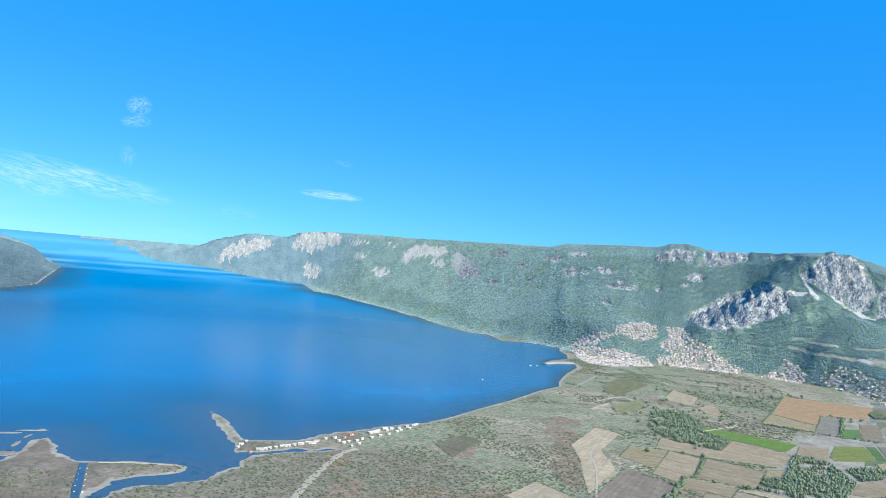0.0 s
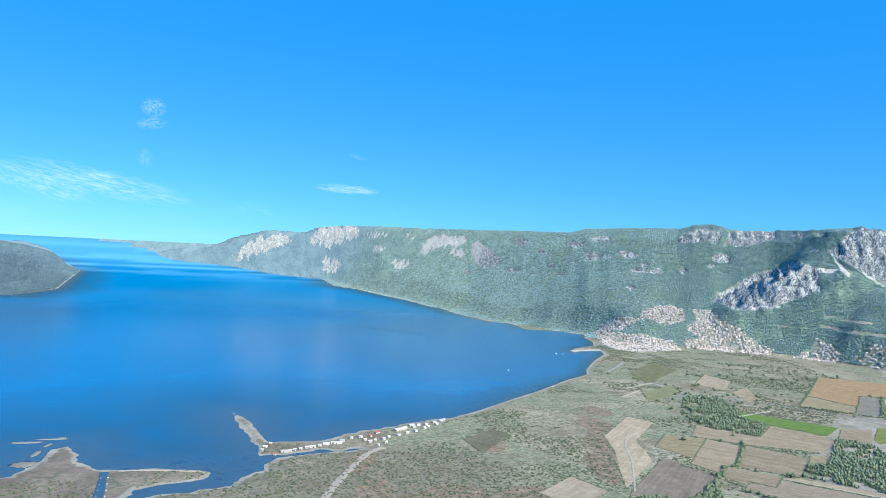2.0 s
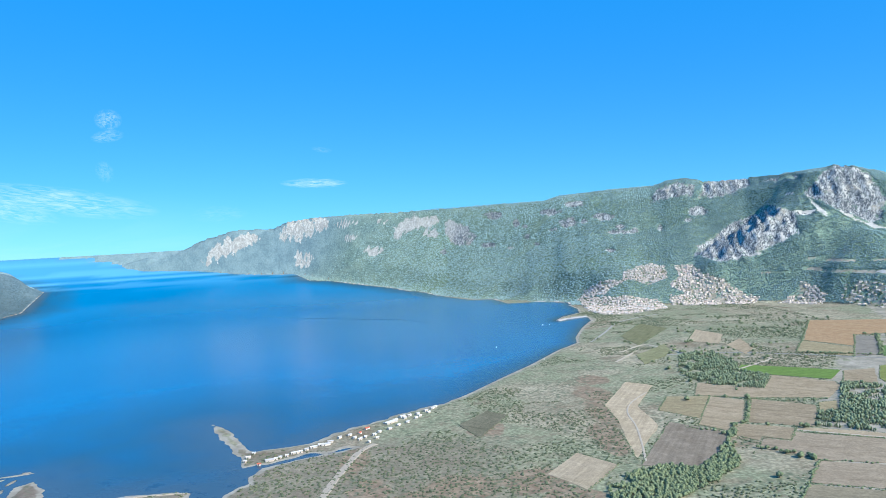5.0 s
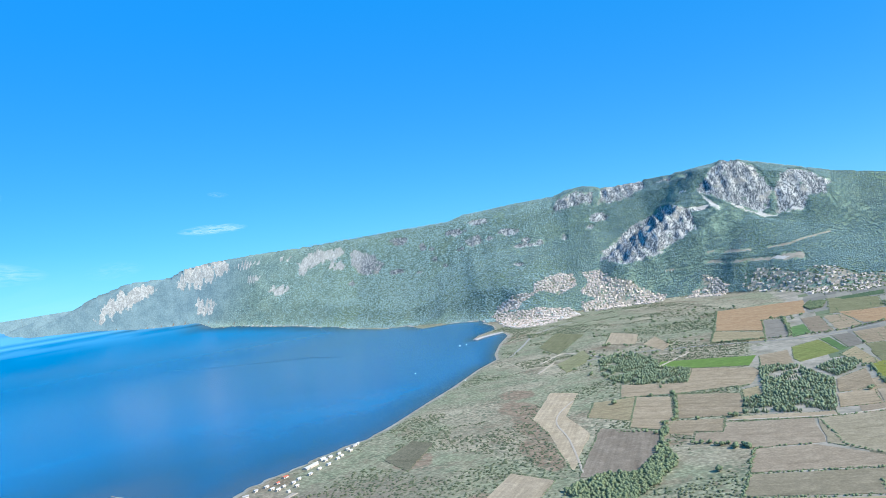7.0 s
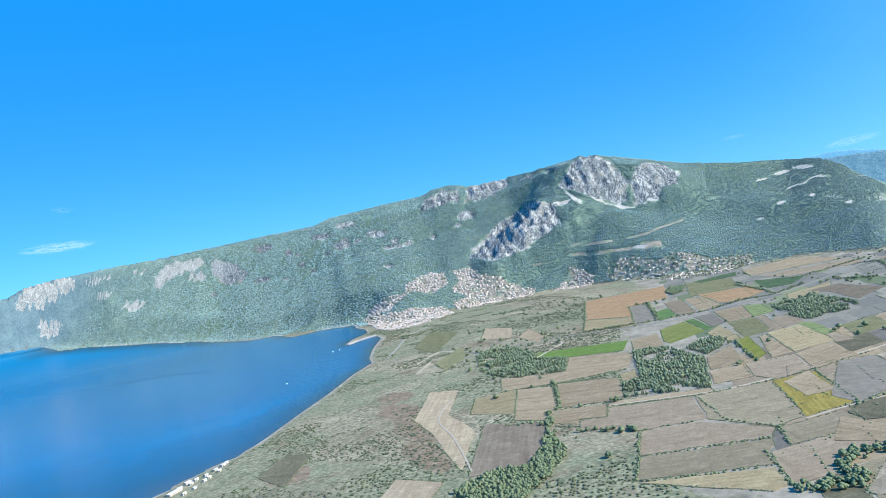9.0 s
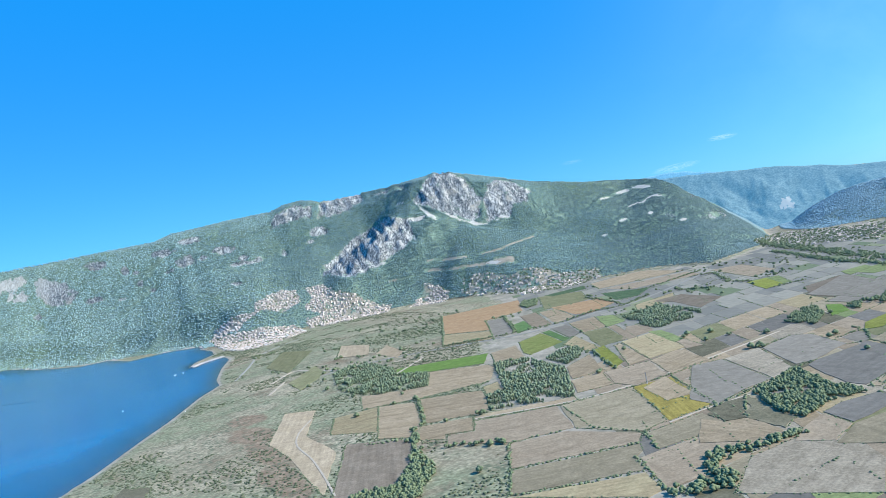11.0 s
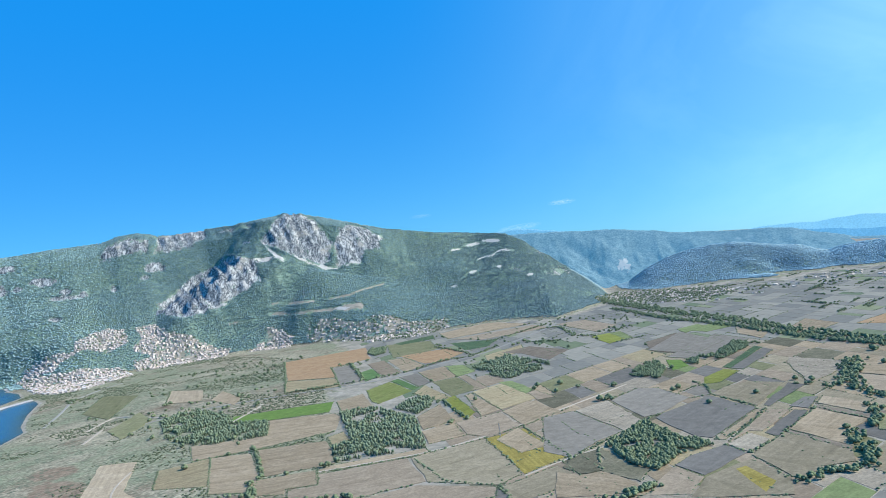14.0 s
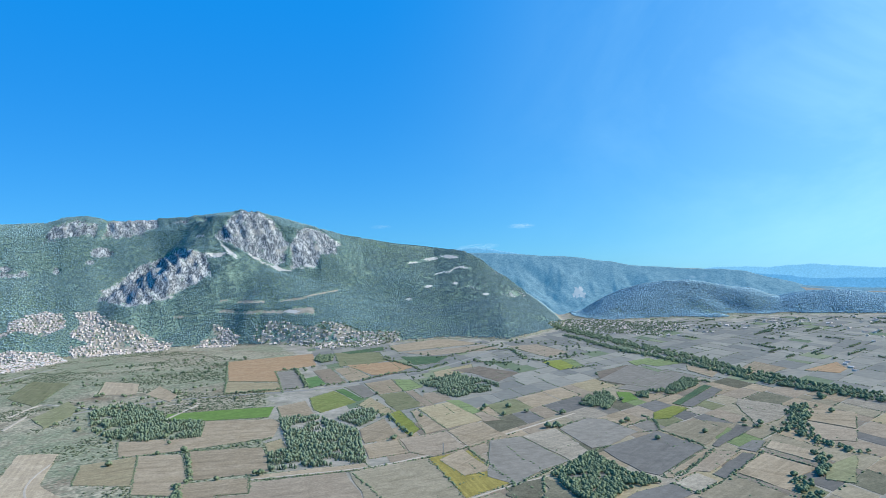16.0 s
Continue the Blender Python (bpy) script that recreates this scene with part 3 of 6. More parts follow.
def crag(*corners, solid=0.62):
    """A cliff face with the given outline."""
    CRAGS.append((np.array(corners, float), solid))


def vein(width, *pts):
    """A chute of pale rubble or a cut along a line."""
    VEINS.append((width, np.array(pts, float)))


def terrace(width, *pts):
    """A track or terrace of bare earth along the slope."""
    TERRACES.append((width, np.array(pts, float)))


# the summit cliff in two faces, the knoll, the ledges of the crest
crag((26.1, 1.68), (26.8, 2.5), (27.42, 3.15), (28.3, 3.33), (29.83, 2.77), (30.53, 1.74), (30.83, 0.99), (30.4, -0.26), (29.75, -0.4), (28.95, 0.16), (28.11, 0.54), (27.28, 1.02), solid=0.84)
crag((31.0, 0.93), (31.5, 1.7), (32.0, 2.05), (33.16, 1.77), (33.91, 1.22), (34.07, 0.24), (33.05, 0.29), (32.51, -0.73), (31.66, -0.63), (30.91, -0.7), solid=0.76)
crag((18.78, -2.18), (19.09, -1.63), (20.34, -0.88), (21.69, -0.05), (23.0, 0.58), (23.65, 0.94), (24.58, 0.8), (25.31, 0.57), (25.44, -0.15), (25.5, -0.9), (24.72, -1.3), (23.66, -1.8), (22.78, -2.3), (21.96, -2.5), (20.36, -2.6), solid=0.80)
crag((15.82, 1.7), (16.41, 2.6), (17.74, 3.0), (18.97, 2.7), (18.8, 2.0), (17.37, 1.95), solid=0.68)
crag((19.21, 1.75), (19.57, 2.75), (20.76, 3.0), (22.51, 3.0), (22.53, 2.45), (21.0, 1.95), solid=0.76)
crag((22.7, 2.6), (24.4, 3.0), (25.8, 3.1), (25.9, 2.7), (24.2, 2.5), solid=0.5)
crag((-3.0, 0.09), (-2.76, 1.2), (-1.98, 1.6), (-0.93, 1.58), (-0.02, 1.66), (0.44, 1.35), (0.18, 0.95), (-1.1, 0.77), (-2.43, 0.32), solid=0.74)
crag((0.75, 1.11), (1.5, 1.23), (2.27, 0.61), (3.12, -0.11), (2.54, -0.72), (1.28, -0.73), (0.83, 0.18), solid=0.74)
crag((-11.48, 0.28), (-11.34, 1.2), (-10.22, 1.8), (-8.1, 1.75), (-7.92, 1.2), (-9.22, 0.51), solid=0.9)
crag((-16.97, -0.99), (-16.21, 0.1), (-14.35, 0.75), (-12.93, 0.95), (-13.08, 0.4), (-14.96, -0.46), solid=0.85)
for spot in ((4.35, 1.4, 0.8, 0.36), (6.11, 0.69, 0.3, 0.3), (6.78, 0.41, 0.3, 0.16), (8.64, 1.4, 0.9, 0.25), (10.5, 1.9, 0.9, 0.26), (9.9, 0.6, 0.8, 0.45), (11.1, 0.6, 0.3, 0.24)):
    rock(*spot)
for spot in ((12.5, 0.85, 0.9, 0.3), (13.76, -0.3, 1.3, 0.18), (16.45, -0.15, 0.25, 0.3), (-0.32, 0.24, 0.7, 0.3), (0.56, -1.17, 0.3, 0.24), (6.81, -0.33, 0.35, 0.22), (3.97, -0.84, 0.7, 0.22)):
    rock(*spot)
for spot in ((8.82, 0.08, 0.35, 0.16), (19.1, 0.9, 0.7, 0.4), (18.4, 0.3, 0.35, 0.2), (13.66, 0.08, 0.4, 0.2), (14.73, -0.33, 0.3, 0.2), (12.9, -1.6, 0.4, 0.16), (-3.8, 1.4, 0.5, 0.25), (-9.84, -1.3, 0.8, 0.6)):
    rock(*spot)
for spot in ((-6.3, 0.25, 1.0, 0.22), (-4.6, -0.87, 0.8, 0.3), (-6.6, 1.3, 1.0, 0.2), (5.6, -1.1, 0.3, 0.15), (33.4, 1.1, 0.6, 0.4), (34.2, 0.9, 0.3, 0.25), (26.0, 0.4, 0.7, 0.16), (7.6, -0.9, 0.3, 0.14)):
    rock(*spot)
for spot in ((45.6, -1.2, 1.2, 0.9, 0.62), (47.8, -1.6, 2.2, 0.9, 0.66), (50.0, -2.2, 2.0, 0.8, 0.66), (48.8, -3.0, 1.6, 0.6, 0.62), (52.0, -1.8, 1.6, 0.5, 0.55), (43.8, -2.6, 1.5, 0.5, 0.5), (46.2, -3.2, 1.4, 0.6, 0.55)):
    rock(*spot)
# rubble chutes under the cliffs, tracks and terraces cut into the wooded slope
vein(0.05, (24.9, 1.72), (25.4, 1.8))
vein(0.05, (26.05, 1.89), (26.3, 1.45), (26.53, 1.05))
vein(0.09, (26.5, 1.05), (26.9, 0.6), (27.29, 0.2))
vein(0.14, (27.0, 0.45), (27.3, 0.2))
vein(0.08, (28.11, 0.54), (28.5, 0.1), (28.97, -0.18), (29.5, -0.45), (30.03, -0.72), (30.89, -0.9))
vein(0.12, (28.85, -0.05), (29.05, -0.25))
vein(0.12, (29.9, -0.55), (30.1, -0.75))
vein(0.10, (31.56, -0.71), (32.0, -0.62), (32.51, -0.68))
vein(0.08, (24.47, -0.74), (24.62, -1.41))
vein(0.06, (20.63, -2.3), (22.18, -2.4), (23.18, -2.3))
vein(0.06, (25.53, -0.6), (25.6, -1.05))
vein(0.05, (25.41, 0.55), (26.9, 0.48))
terrace(0.08, (26.15, -2.77), (28.86, -2.95))
terrace(0.09, (25.92, -3.4), (28.0, -3.62), (30.51, -3.72), (32.05, -3.9))
terrace(0.14, (30.88, -3.6), (32.0, -3.72))
terrace(0.05, (29.96, -2.96), (31.4, -2.87), (32.49, -2.62), (33.89, -2.44))
terrace(0.05, (23.11, -3.6), (24.93, -3.6))
for spot in ((39.4, -0.70, 0.5, 0.10, 0.12), (40.7, -0.46, 0.7, 0.13, 0.08), (42.1, -0.36, 0.8, 0.16, -0.05), (43.1, -1.2, 0.5, 0.10, -0.2)):
    scree(*spot)
vein(0.035, (40.9, -1.6), (41.5, -1.45), (41.9, -1.5), (42.3, -1.2), (43.0, -1.1))
for spot in ((40.2, -2.45, 0.4, 0.12, 0.1), (42.2, -2.3, 0.25, 0.12), (44.2, -3.2, 0.3, 0.12)):
    scree(*spot)
for spot in ((30.5, -3.7, 0.8, 0.12, 0.0), (38.8, -3.3, 0.3, 0.1)):
    scree(*spot)


def patches(spots, az, el):
    total = np.zeros(az.shape)
    for az0, el0, wide, high, lean, *solid in spots:
        da = az - az0
        de = el - el0 - lean * da
        total = np.maximum(total, np.clip((solid[0] if solid else 0.86) - 0.62 * ((da / wide) ** 2 + (de / high) ** 2), 0, 0.95))
    return total


def along(pts, az, el):
    """Distance to a broken line, in degrees."""
    best = np.full(az.shape, 99.0)
    for (a0, e0), (a1, e1) in zip(pts, pts[1:]):
        da, de = a1 - a0, e1 - e0
        t = np.clip(((az - a0) * da + (el - e0) * de) / (da * da + de * de), 0, 1)
        best = np.minimum(best, np.hypot(az - a0 - t * da, el - e0 - t * de))
    return best


def rock_cover(az, el):
    total = patches(ROCKS, az, el)
    for poly, solid in CRAGS:
        far = along(np.vstack([poly, poly[:1]]), az, el) * np.where(within(poly, az, el), 1, -1)
        total = np.maximum(total, np.clip(smooth(-0.45, 0.3, far) * solid * 1.15, 0, 0.95))
    return total


def scree_cover(az, el):
    total = patches(SCREES, az, el)
    for width, pts in VEINS:
        total = np.maximum(total, np.clip(1.05 - 0.55 * along(pts, az, el) / width, 0, 0.95))
    return total


def terrace_cover(az, el):
    total = np.zeros(az.shape)
    for width, pts in TERRACES:
        total = np.maximum(total, np.clip(1.05 - 0.5 * along(pts, az, el) / width, 0, 0.95))
    return total


def relief(x, y, z, az, r, h, sd):
    """The small relief of the slopes: hummocks, and crags where rock is bare."""
    el = np.degrees(np.arctan2(z - MID[2], r))
    near = np.clip(3900 / np.maximum(r, 1), 0.2, 1)
    craggy = rock_cover(az, el) * np.minimum(h / 100, 1) * (1 - 0.8 * smooth(4500, 5200, r))
    rough = (h > 4) & (sd > 0)
    ribs = np.abs(fbm(az * 1.9 + (el - 1) * 0.8, el * 0.45, 83, 3) - 0.5) * 2 - 0.3
    cliffs = (np.abs(fbm(x / 60, y / 60, 81, 4) - 0.5) * 2 - 0.3) * 22 + ribs * 34
    return rough * ((fbm(x / 38, y / 38, 71, 3) - 0.5) * 6 + craggy * cliffs * near)


QUARTERS = []


def quarter(*corners):
    QUARTERS.append(np.array(corners, float))


def within(poly, x, y):
    """Which points lie inside a polygon."""
    inside = np.zeros(np.shape(x), bool)
    for (ax, ay), (bx, by) in zip(poly, np.roll(poly, -1, axis=0)):
        if ay != by:
            inside ^= ((ay > y) != (by > y)) & (x < (bx - ax) * (y - ay) / (by - ay) + ax)
    return inside


quarter((651, 3742), (707, 3785), (847, 3652), (875, 3713), (1011, 3750), (1055, 3682), (1039, 3575), (945, 3550), (882, 3627), (788, 3630), (753, 3594))
quarter((656, 3733), (778, 3522), (869, 3458), (964, 3422), (935, 3274), (739, 3131), (650, 3164), (622, 3300))
quarter((1100, 3669), (1170, 3625), (1175, 3510), (1225, 3455), (1285, 3390), (1345, 3320), (1265, 3262), (1186, 3300), (1083, 3315), (985, 3370), (1000, 3455), (1074, 3441), (1028, 3509), (1037, 3541), (1081, 3558))
quarter((1380, 3245), (1473, 3276), (1511, 3307), (1545, 3262), (1556, 3176), (1491, 3110))
quarter((1621, 3159), (1702, 3081), (1726, 2940), (1788, 2936), (1827, 2860), (1853, 2779), (1962, 2681), (1899, 2600), (1759, 2570), (1668, 2600), (1600, 2704), (1630, 2898), (1600, 2978), (1570, 3110))
quarter((2497, 2388), (2860, 2560), (2838, 2353), (2838, 2149), (2880, 2018), (2642, 1857), (2380, 1810), (2400, 1979), (2378, 2158))


# dry rust-brown heath in the marsh: middle, half width, half depth
HEATHS = ((265, 1400, 28, 110), (292, 1570, 26, 120), (310, 1740, 40, 90), (115, 1200, 50, 60), (159, 1120, 50, 50), (68, 1494, 35, 50), (-36, 1130, 60, 60), (12, 1190, 60, 60), (249, 1100, 60, 30), (-155, 1345, 25, 80), (-118, 1171, 30, 80), (340, 1890, 40, 60))


def build_ground():
    rr, aa = np.meshgrid(RINGS, COLS, indexing="ij")
    x, y = unpolar(aa, rr)
    z, sd, az, r, h = land(x, y)
    rough = (h > 4) & (sd > 0)
    near = np.clip(3900 / np.maximum(r, 1), 0.2, 1)
    el = np.degrees(np.arctan2(z - MID[2], r))
    rock_m, scree_m = rock_cover(az, el), scree_cover(az, el)
    z = z + relief(x, y, z, az, r, h, sd)
    wood = np.where(rough, smooth(3, 14, h), (r > 4300) * 1.0)
    beach = np.where((h < 4) & (sd > 0), 1 - smooth(4, 15, sd + (fbm(x / 22, y / 22, 23, 3) - 0.5) * 14), 0)
    edge = np.where((h >= 4) & (sd > 0) & (r > 3300) & (r < 7000) & (az > -20), 1 - smooth(7, 20, sd * near), 0)
    beach = np.maximum(beach, edge * 0.9)
    scree_m = np.maximum(scree_m, edge * 0.8)
    lush = smooth(0.40, 0.56, fbm(x / 260, y / 260, 91, 3)) * (h < 4)
    town = np.zeros(x.shape)
    for n, poly in enumerate(QUARTERS):
        town = np.maximum(town, within(poly, x, y) * (0.62 if n < 4 else 0.52))
    town = np.maximum(town, terrace_cover(az, el) * (h > 2))
    farmed = np.interp(y, [500, 1000, 1600, 2050, 2400, 3000], [430, 440, 720, 1000, 1350, 1600])
    town = np.maximum(town, smooth(-40, 40, x - farmed) * (h < 2) * 0.72)
    # where haze is painted into the far slopes, by distance
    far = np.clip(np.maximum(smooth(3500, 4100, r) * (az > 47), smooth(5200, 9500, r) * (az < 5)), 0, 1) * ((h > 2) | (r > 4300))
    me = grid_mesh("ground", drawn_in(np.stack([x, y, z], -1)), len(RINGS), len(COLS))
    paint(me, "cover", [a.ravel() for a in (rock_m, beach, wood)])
    paint(me, "cover_more", [a.ravel() for a in (scree_m, lush, town)])
    at = me.attributes.new("far_haze", "FLOAT", "POINT")
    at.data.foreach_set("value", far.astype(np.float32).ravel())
    heath = np.zeros(x.shape)
    for hx, hy, wide, deep in HEATHS:
        heath = np.maximum(heath, np.clip(1.0 - 0.5 * (((x - hx) / wide) ** 2 + ((y - hy) / deep) ** 2), 0, 1))
    at = me.attributes.new("heath", "FLOAT", "POINT")
    at.data.foreach_set("value", (heath * (h < 3)).astype(np.float32).ravel())
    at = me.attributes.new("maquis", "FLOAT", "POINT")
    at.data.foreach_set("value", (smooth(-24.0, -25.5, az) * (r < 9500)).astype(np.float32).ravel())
    set_smooth(me)
    me.materials.append(GROUND)
    ob = new("ground", me)
    tagged(ob, "marshy plain rising to wooded limestone mountains", "ground", kind="structure")

    rings_w = np.append(RINGS[:-2:3], RINGS[-2:])
    cols_w = COLS[::4]
    rr, aa = np.meshgrid(rings_w, cols_w, indexing="ij")
    x, y = unpolar(aa, rr)
    off = shore_distance(x, y)
    v = drawn_in(np.stack([x, y, 0 * x], -1)).reshape(-1, 3)
    nr, nc = x.shape
    i, j = np.meshgrid(np.arange(nr - 1), np.arange(nc), indexing="ij")
    j2 = (j + 1) % nc
    f = np.stack([i * nc + j, (i + 1) * nc + j, (i + 1) * nc + j2, i * nc + j2], -1).reshape(-1, 4)
    f = f[off.ravel()[f].min(1) < 30]
    used, f = np.unique(f, return_inverse=True)
    me = raw_mesh("water", v[used], f.reshape(-1, 4))
    x, y, aa = x.ravel()[used], y.ravel()[used], aa.ravel()[used]
    at = me.attributes.new("depth", "FLOAT", "POINT")
    at.data.foreach_set("value", np.clip(-shore_distance(x, y) / (np.interp(aa, [-30, -12, 0, 10], [380, 360, 110, 50]) * (1 + 0.9 * smooth(2600, 1400, polar(x, y)[1]))), 0, 1).astype(np.float32).ravel())
    at = me.attributes.new("streaks_haze", "FLOAT", "POINT")
    az, r = polar(x, y)
    paling = smooth(0.46, 0.62, fbm(az * 0.10 + 3, np.log(r) * 16 + az * 0.12, 63, 3)) * smooth(6500, 11000, r)
    # beyond the streaks the open sea pales evenly, for haze
    paling = np.maximum(paling, 0.7 * smooth(8000, 17000, r))
    at.data.foreach_set("value", paling.astype(np.float32).ravel())
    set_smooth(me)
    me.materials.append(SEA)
    tagged(new("water", me), "calm deep blue sea of a wide bay", "water", kind="structure")


build_ground()


def far_ridge(rows, haze_glow, deep, foot, name, label, own=(0.12, 0.19, 0.22), gully=0.0):
    """A plain backdrop of mountains far beyond the valley, its haze put in as a blue glow."""
    az = np.arange(rows[0][0], rows[0][-1], 0.12)
    top = np.interp(az, *rows) + (fbm(az * 1.3, az * 0 + 2, 67, 4) - 0.5) * 9 * smooth(0, 1.5, np.minimum(az - az[0], az[-1] - az))
    u = np.append(np.linspace(0, 1, 56), 1.02)[:, None]
    spurs = np.abs(fbm(az[None] * 0.30 + u * 1.5, u * 1.3 - az[None] * 0.16, 51, 4) - 0.5) * 2 - 0.3
    ribs = np.abs(fbm(az[None] * 1.9 + u * 1.2, u * 3.6, 57, 4) - 0.5) * 2 - 0.3
    z = np.where(u > 1, -40.0, top[None] * (0.6 * u + 0.4 * u**2 + (spurs + 0.22 * ribs) * gully * np.sin(np.pi * np.clip(u, 0, 1))))
    x, y = unpolar(az[None] + 0 * u, foot + (deep - foot) * u)
    me = grid_mesh(name, np.stack([x, y, z], -1), len(u), len(az), False)
    set_smooth(me)
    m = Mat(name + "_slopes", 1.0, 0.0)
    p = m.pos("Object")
    # blue emission stands in for the haze before the slopes
    m.put(m.b.inputs["Emission Color"], haze_glow)
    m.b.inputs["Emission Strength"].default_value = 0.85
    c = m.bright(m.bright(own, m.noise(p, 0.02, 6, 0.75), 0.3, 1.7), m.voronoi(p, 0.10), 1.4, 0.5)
    if gully:
        crack = m.noise(m.pos("Object", (0.02, 0.02, 0.02)), 1.0, 7, 0.75, 0.5)
        c = m.mix(m.calc("MULTIPLY", m.ramp(crack, 0.60, 0.72), 0.6), c, (0.26, 0.27, 0.26))
        at = me.attributes.new("quarry", "FLOAT", "POINT")
        pit = 1.1 - ((az[None] - 51.1) / 0.55) ** 2 - ((z - 95) / 32) ** 2 + (fbm(az[None] * 7, z / 14, 5, 4) - 0.5) * 3.4
        at.data.foreach_set("value", np.clip(pit, 0, 1).astype(np.float32).ravel())
        c = m.mix(m.ramp(m.attr("quarry").outputs["Fac"], 0.3, 0.5), c, (0.32, 0.305, 0.275))
    me.materials.append(m.done(c))
    tagged(new(name, me), label, "backdrop", kind="structure")


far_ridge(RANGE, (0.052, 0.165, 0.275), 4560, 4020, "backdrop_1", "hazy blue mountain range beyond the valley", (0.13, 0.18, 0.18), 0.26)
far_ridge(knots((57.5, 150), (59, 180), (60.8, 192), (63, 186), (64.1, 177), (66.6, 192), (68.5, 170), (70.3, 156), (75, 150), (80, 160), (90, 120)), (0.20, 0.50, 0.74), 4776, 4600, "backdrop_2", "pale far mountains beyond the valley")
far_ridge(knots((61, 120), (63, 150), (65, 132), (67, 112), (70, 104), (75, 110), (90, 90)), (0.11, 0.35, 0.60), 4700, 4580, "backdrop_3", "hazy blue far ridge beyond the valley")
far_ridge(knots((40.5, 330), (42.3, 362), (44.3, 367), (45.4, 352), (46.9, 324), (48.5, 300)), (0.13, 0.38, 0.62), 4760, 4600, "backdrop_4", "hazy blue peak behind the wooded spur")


# ================= building blocks =================
def part(name, me, material, parent=None, label=""):
    """Links a mesh as one object, under a thing where one is given."""
    if isinstance(me, bmesh.types.BMesh):
        bm, me = me, bpy.data.meshes.new(name)
        bm.to_mesh(me)
        bm.free()
    if material is not None and not me.materials:
        me.materials.append(material)
    ob = new(name, me)
    ob.parent = parent
    if label:
        ob["label"] = label
    return ob


def ground_z(x, y):
    """Height of the ground's surface, drawn in, at a place or places."""
    x, y = np.atleast_1d(np.asarray(x, float)), np.atleast_1d(np.asarray(y, float))
    z, sd, az, r, h = land(x, y)
    return z + relief(x, y, z, az, r, h, sd), sd, h


def box(bm, x0, x1, y0, y1, z0, z1):
    v = [bm.verts.new((x, y, z)) for z in (z0, z1) for x, y in ((x0, y0), (x1, y0), (x1, y1), (x0, y1))]
    for f in ((3, 2, 1, 0), (4, 5, 6, 7), (0, 1, 5, 4), (1, 2, 6, 5), (2, 3, 7, 6), (3, 0, 4, 7)):
        bm.faces.new([v[i] for i in f])
    return v


def flat_poly(bm, pts, z, depth=0.5):
    """A slab with the given outline."""
    area = sum(a[0] * b[1] - b[0] * a[1] for a, b in zip(pts, pts[1:] + pts[:1]))
    pts = pts if area > 0 else pts[::-1]
    top = [bm.verts.new((x, y, z)) for x, y in pts]
    low = [bm.verts.new((x, y, z - depth)) for x, y in pts]
    bm.faces.new(top)
    for i in range(len(pts)):
        j = (i + 1) % len(pts)
        bm.faces.new((low[i], low[j], top[j], top[i]))


FIELD_POLYS = []
FIELD_WORDS = {
    "tan": "tan stubble field with faint drill rows", "straw": "straw-yellow stubble field on the plain", "clay": "bare clay-brown field on the plain",
    "stubble": "dull grazed stubble field on the plain", "pale": "pale dry stubble field beside the marsh", "white": "whitish cut field edged by tracks",
    "chaff": "pale blotchy chaff-strewn field", "plough": "dark brown ploughed field", "grey": "smooth grey tilled field",
    "slate": "dark slate-grey tilled field", "ochre": "ochre-orange stubble field", "lime": "bright green irrigated field", "limeb": "yellowing green crop field",
    "limec": "pale green crop field", "leaf": "leafy green crop field", "crop": "dark green orchard plot", "olive": "olive-green meadow", "scrub": "rough brown scrubby fallow",
    "mustard": "mustard-yellow crop field in rows", "mustardb": "greenish mustard crop field",
}


def field(kind, *corners):
    """A field as a thin sheet of tilth, its rows along its first edge."""
    FIELD_POLYS.append(np.array(corners, float))
    (ax, ay), (bx, by) = corners[0], corners[1]
    a = math.atan2(by - ay, bx - ax)
    c, s = math.cos(-a), math.sin(-a)
    cx, cy = sum(p[0] for p in corners) / len(corners), sum(p[1] for p in corners) / len(corners)
    pts = []
    for n, (x, y) in enumerate(corners):
        x2, y2 = corners[(n + 1) % len(corners)]
        steps = max(1, int(math.hypot(x2 - x, y2 - y) / (9 if kind == "scrub" else 30)))
        for k in range(steps):
            px, py = x + (x2 - x) * k / steps, y + (y2 - y) * k / steps
            j = ({"scrub": 3.5, "olive": 3.0}.get(kind, 2.0)) if k else 0.5
            px, py = px + random.uniform(-j, j), py + random.uniform(-j, j)
            px, py = cx + (px - cx) * 0.985, cy + (py - cy) * 0.985
            dx, dy = px - ax, py - ay
            pts.append((dx * c - dy * s, dx * s + dy * c))
    bm = bmesh.new()
    flat_poly(bm, pts, 0.5 + 0.007 * len(FIELD_POLYS), 0.9)
    ob = part("field", bm, FIELD[kind])
    ob.matrix_world = pose(ax, ay, 1.2, 0, 0, math.degrees(a))
    tagged(ob, FIELD_WORDS[kind], "field", "fields on the plain")
    return ob


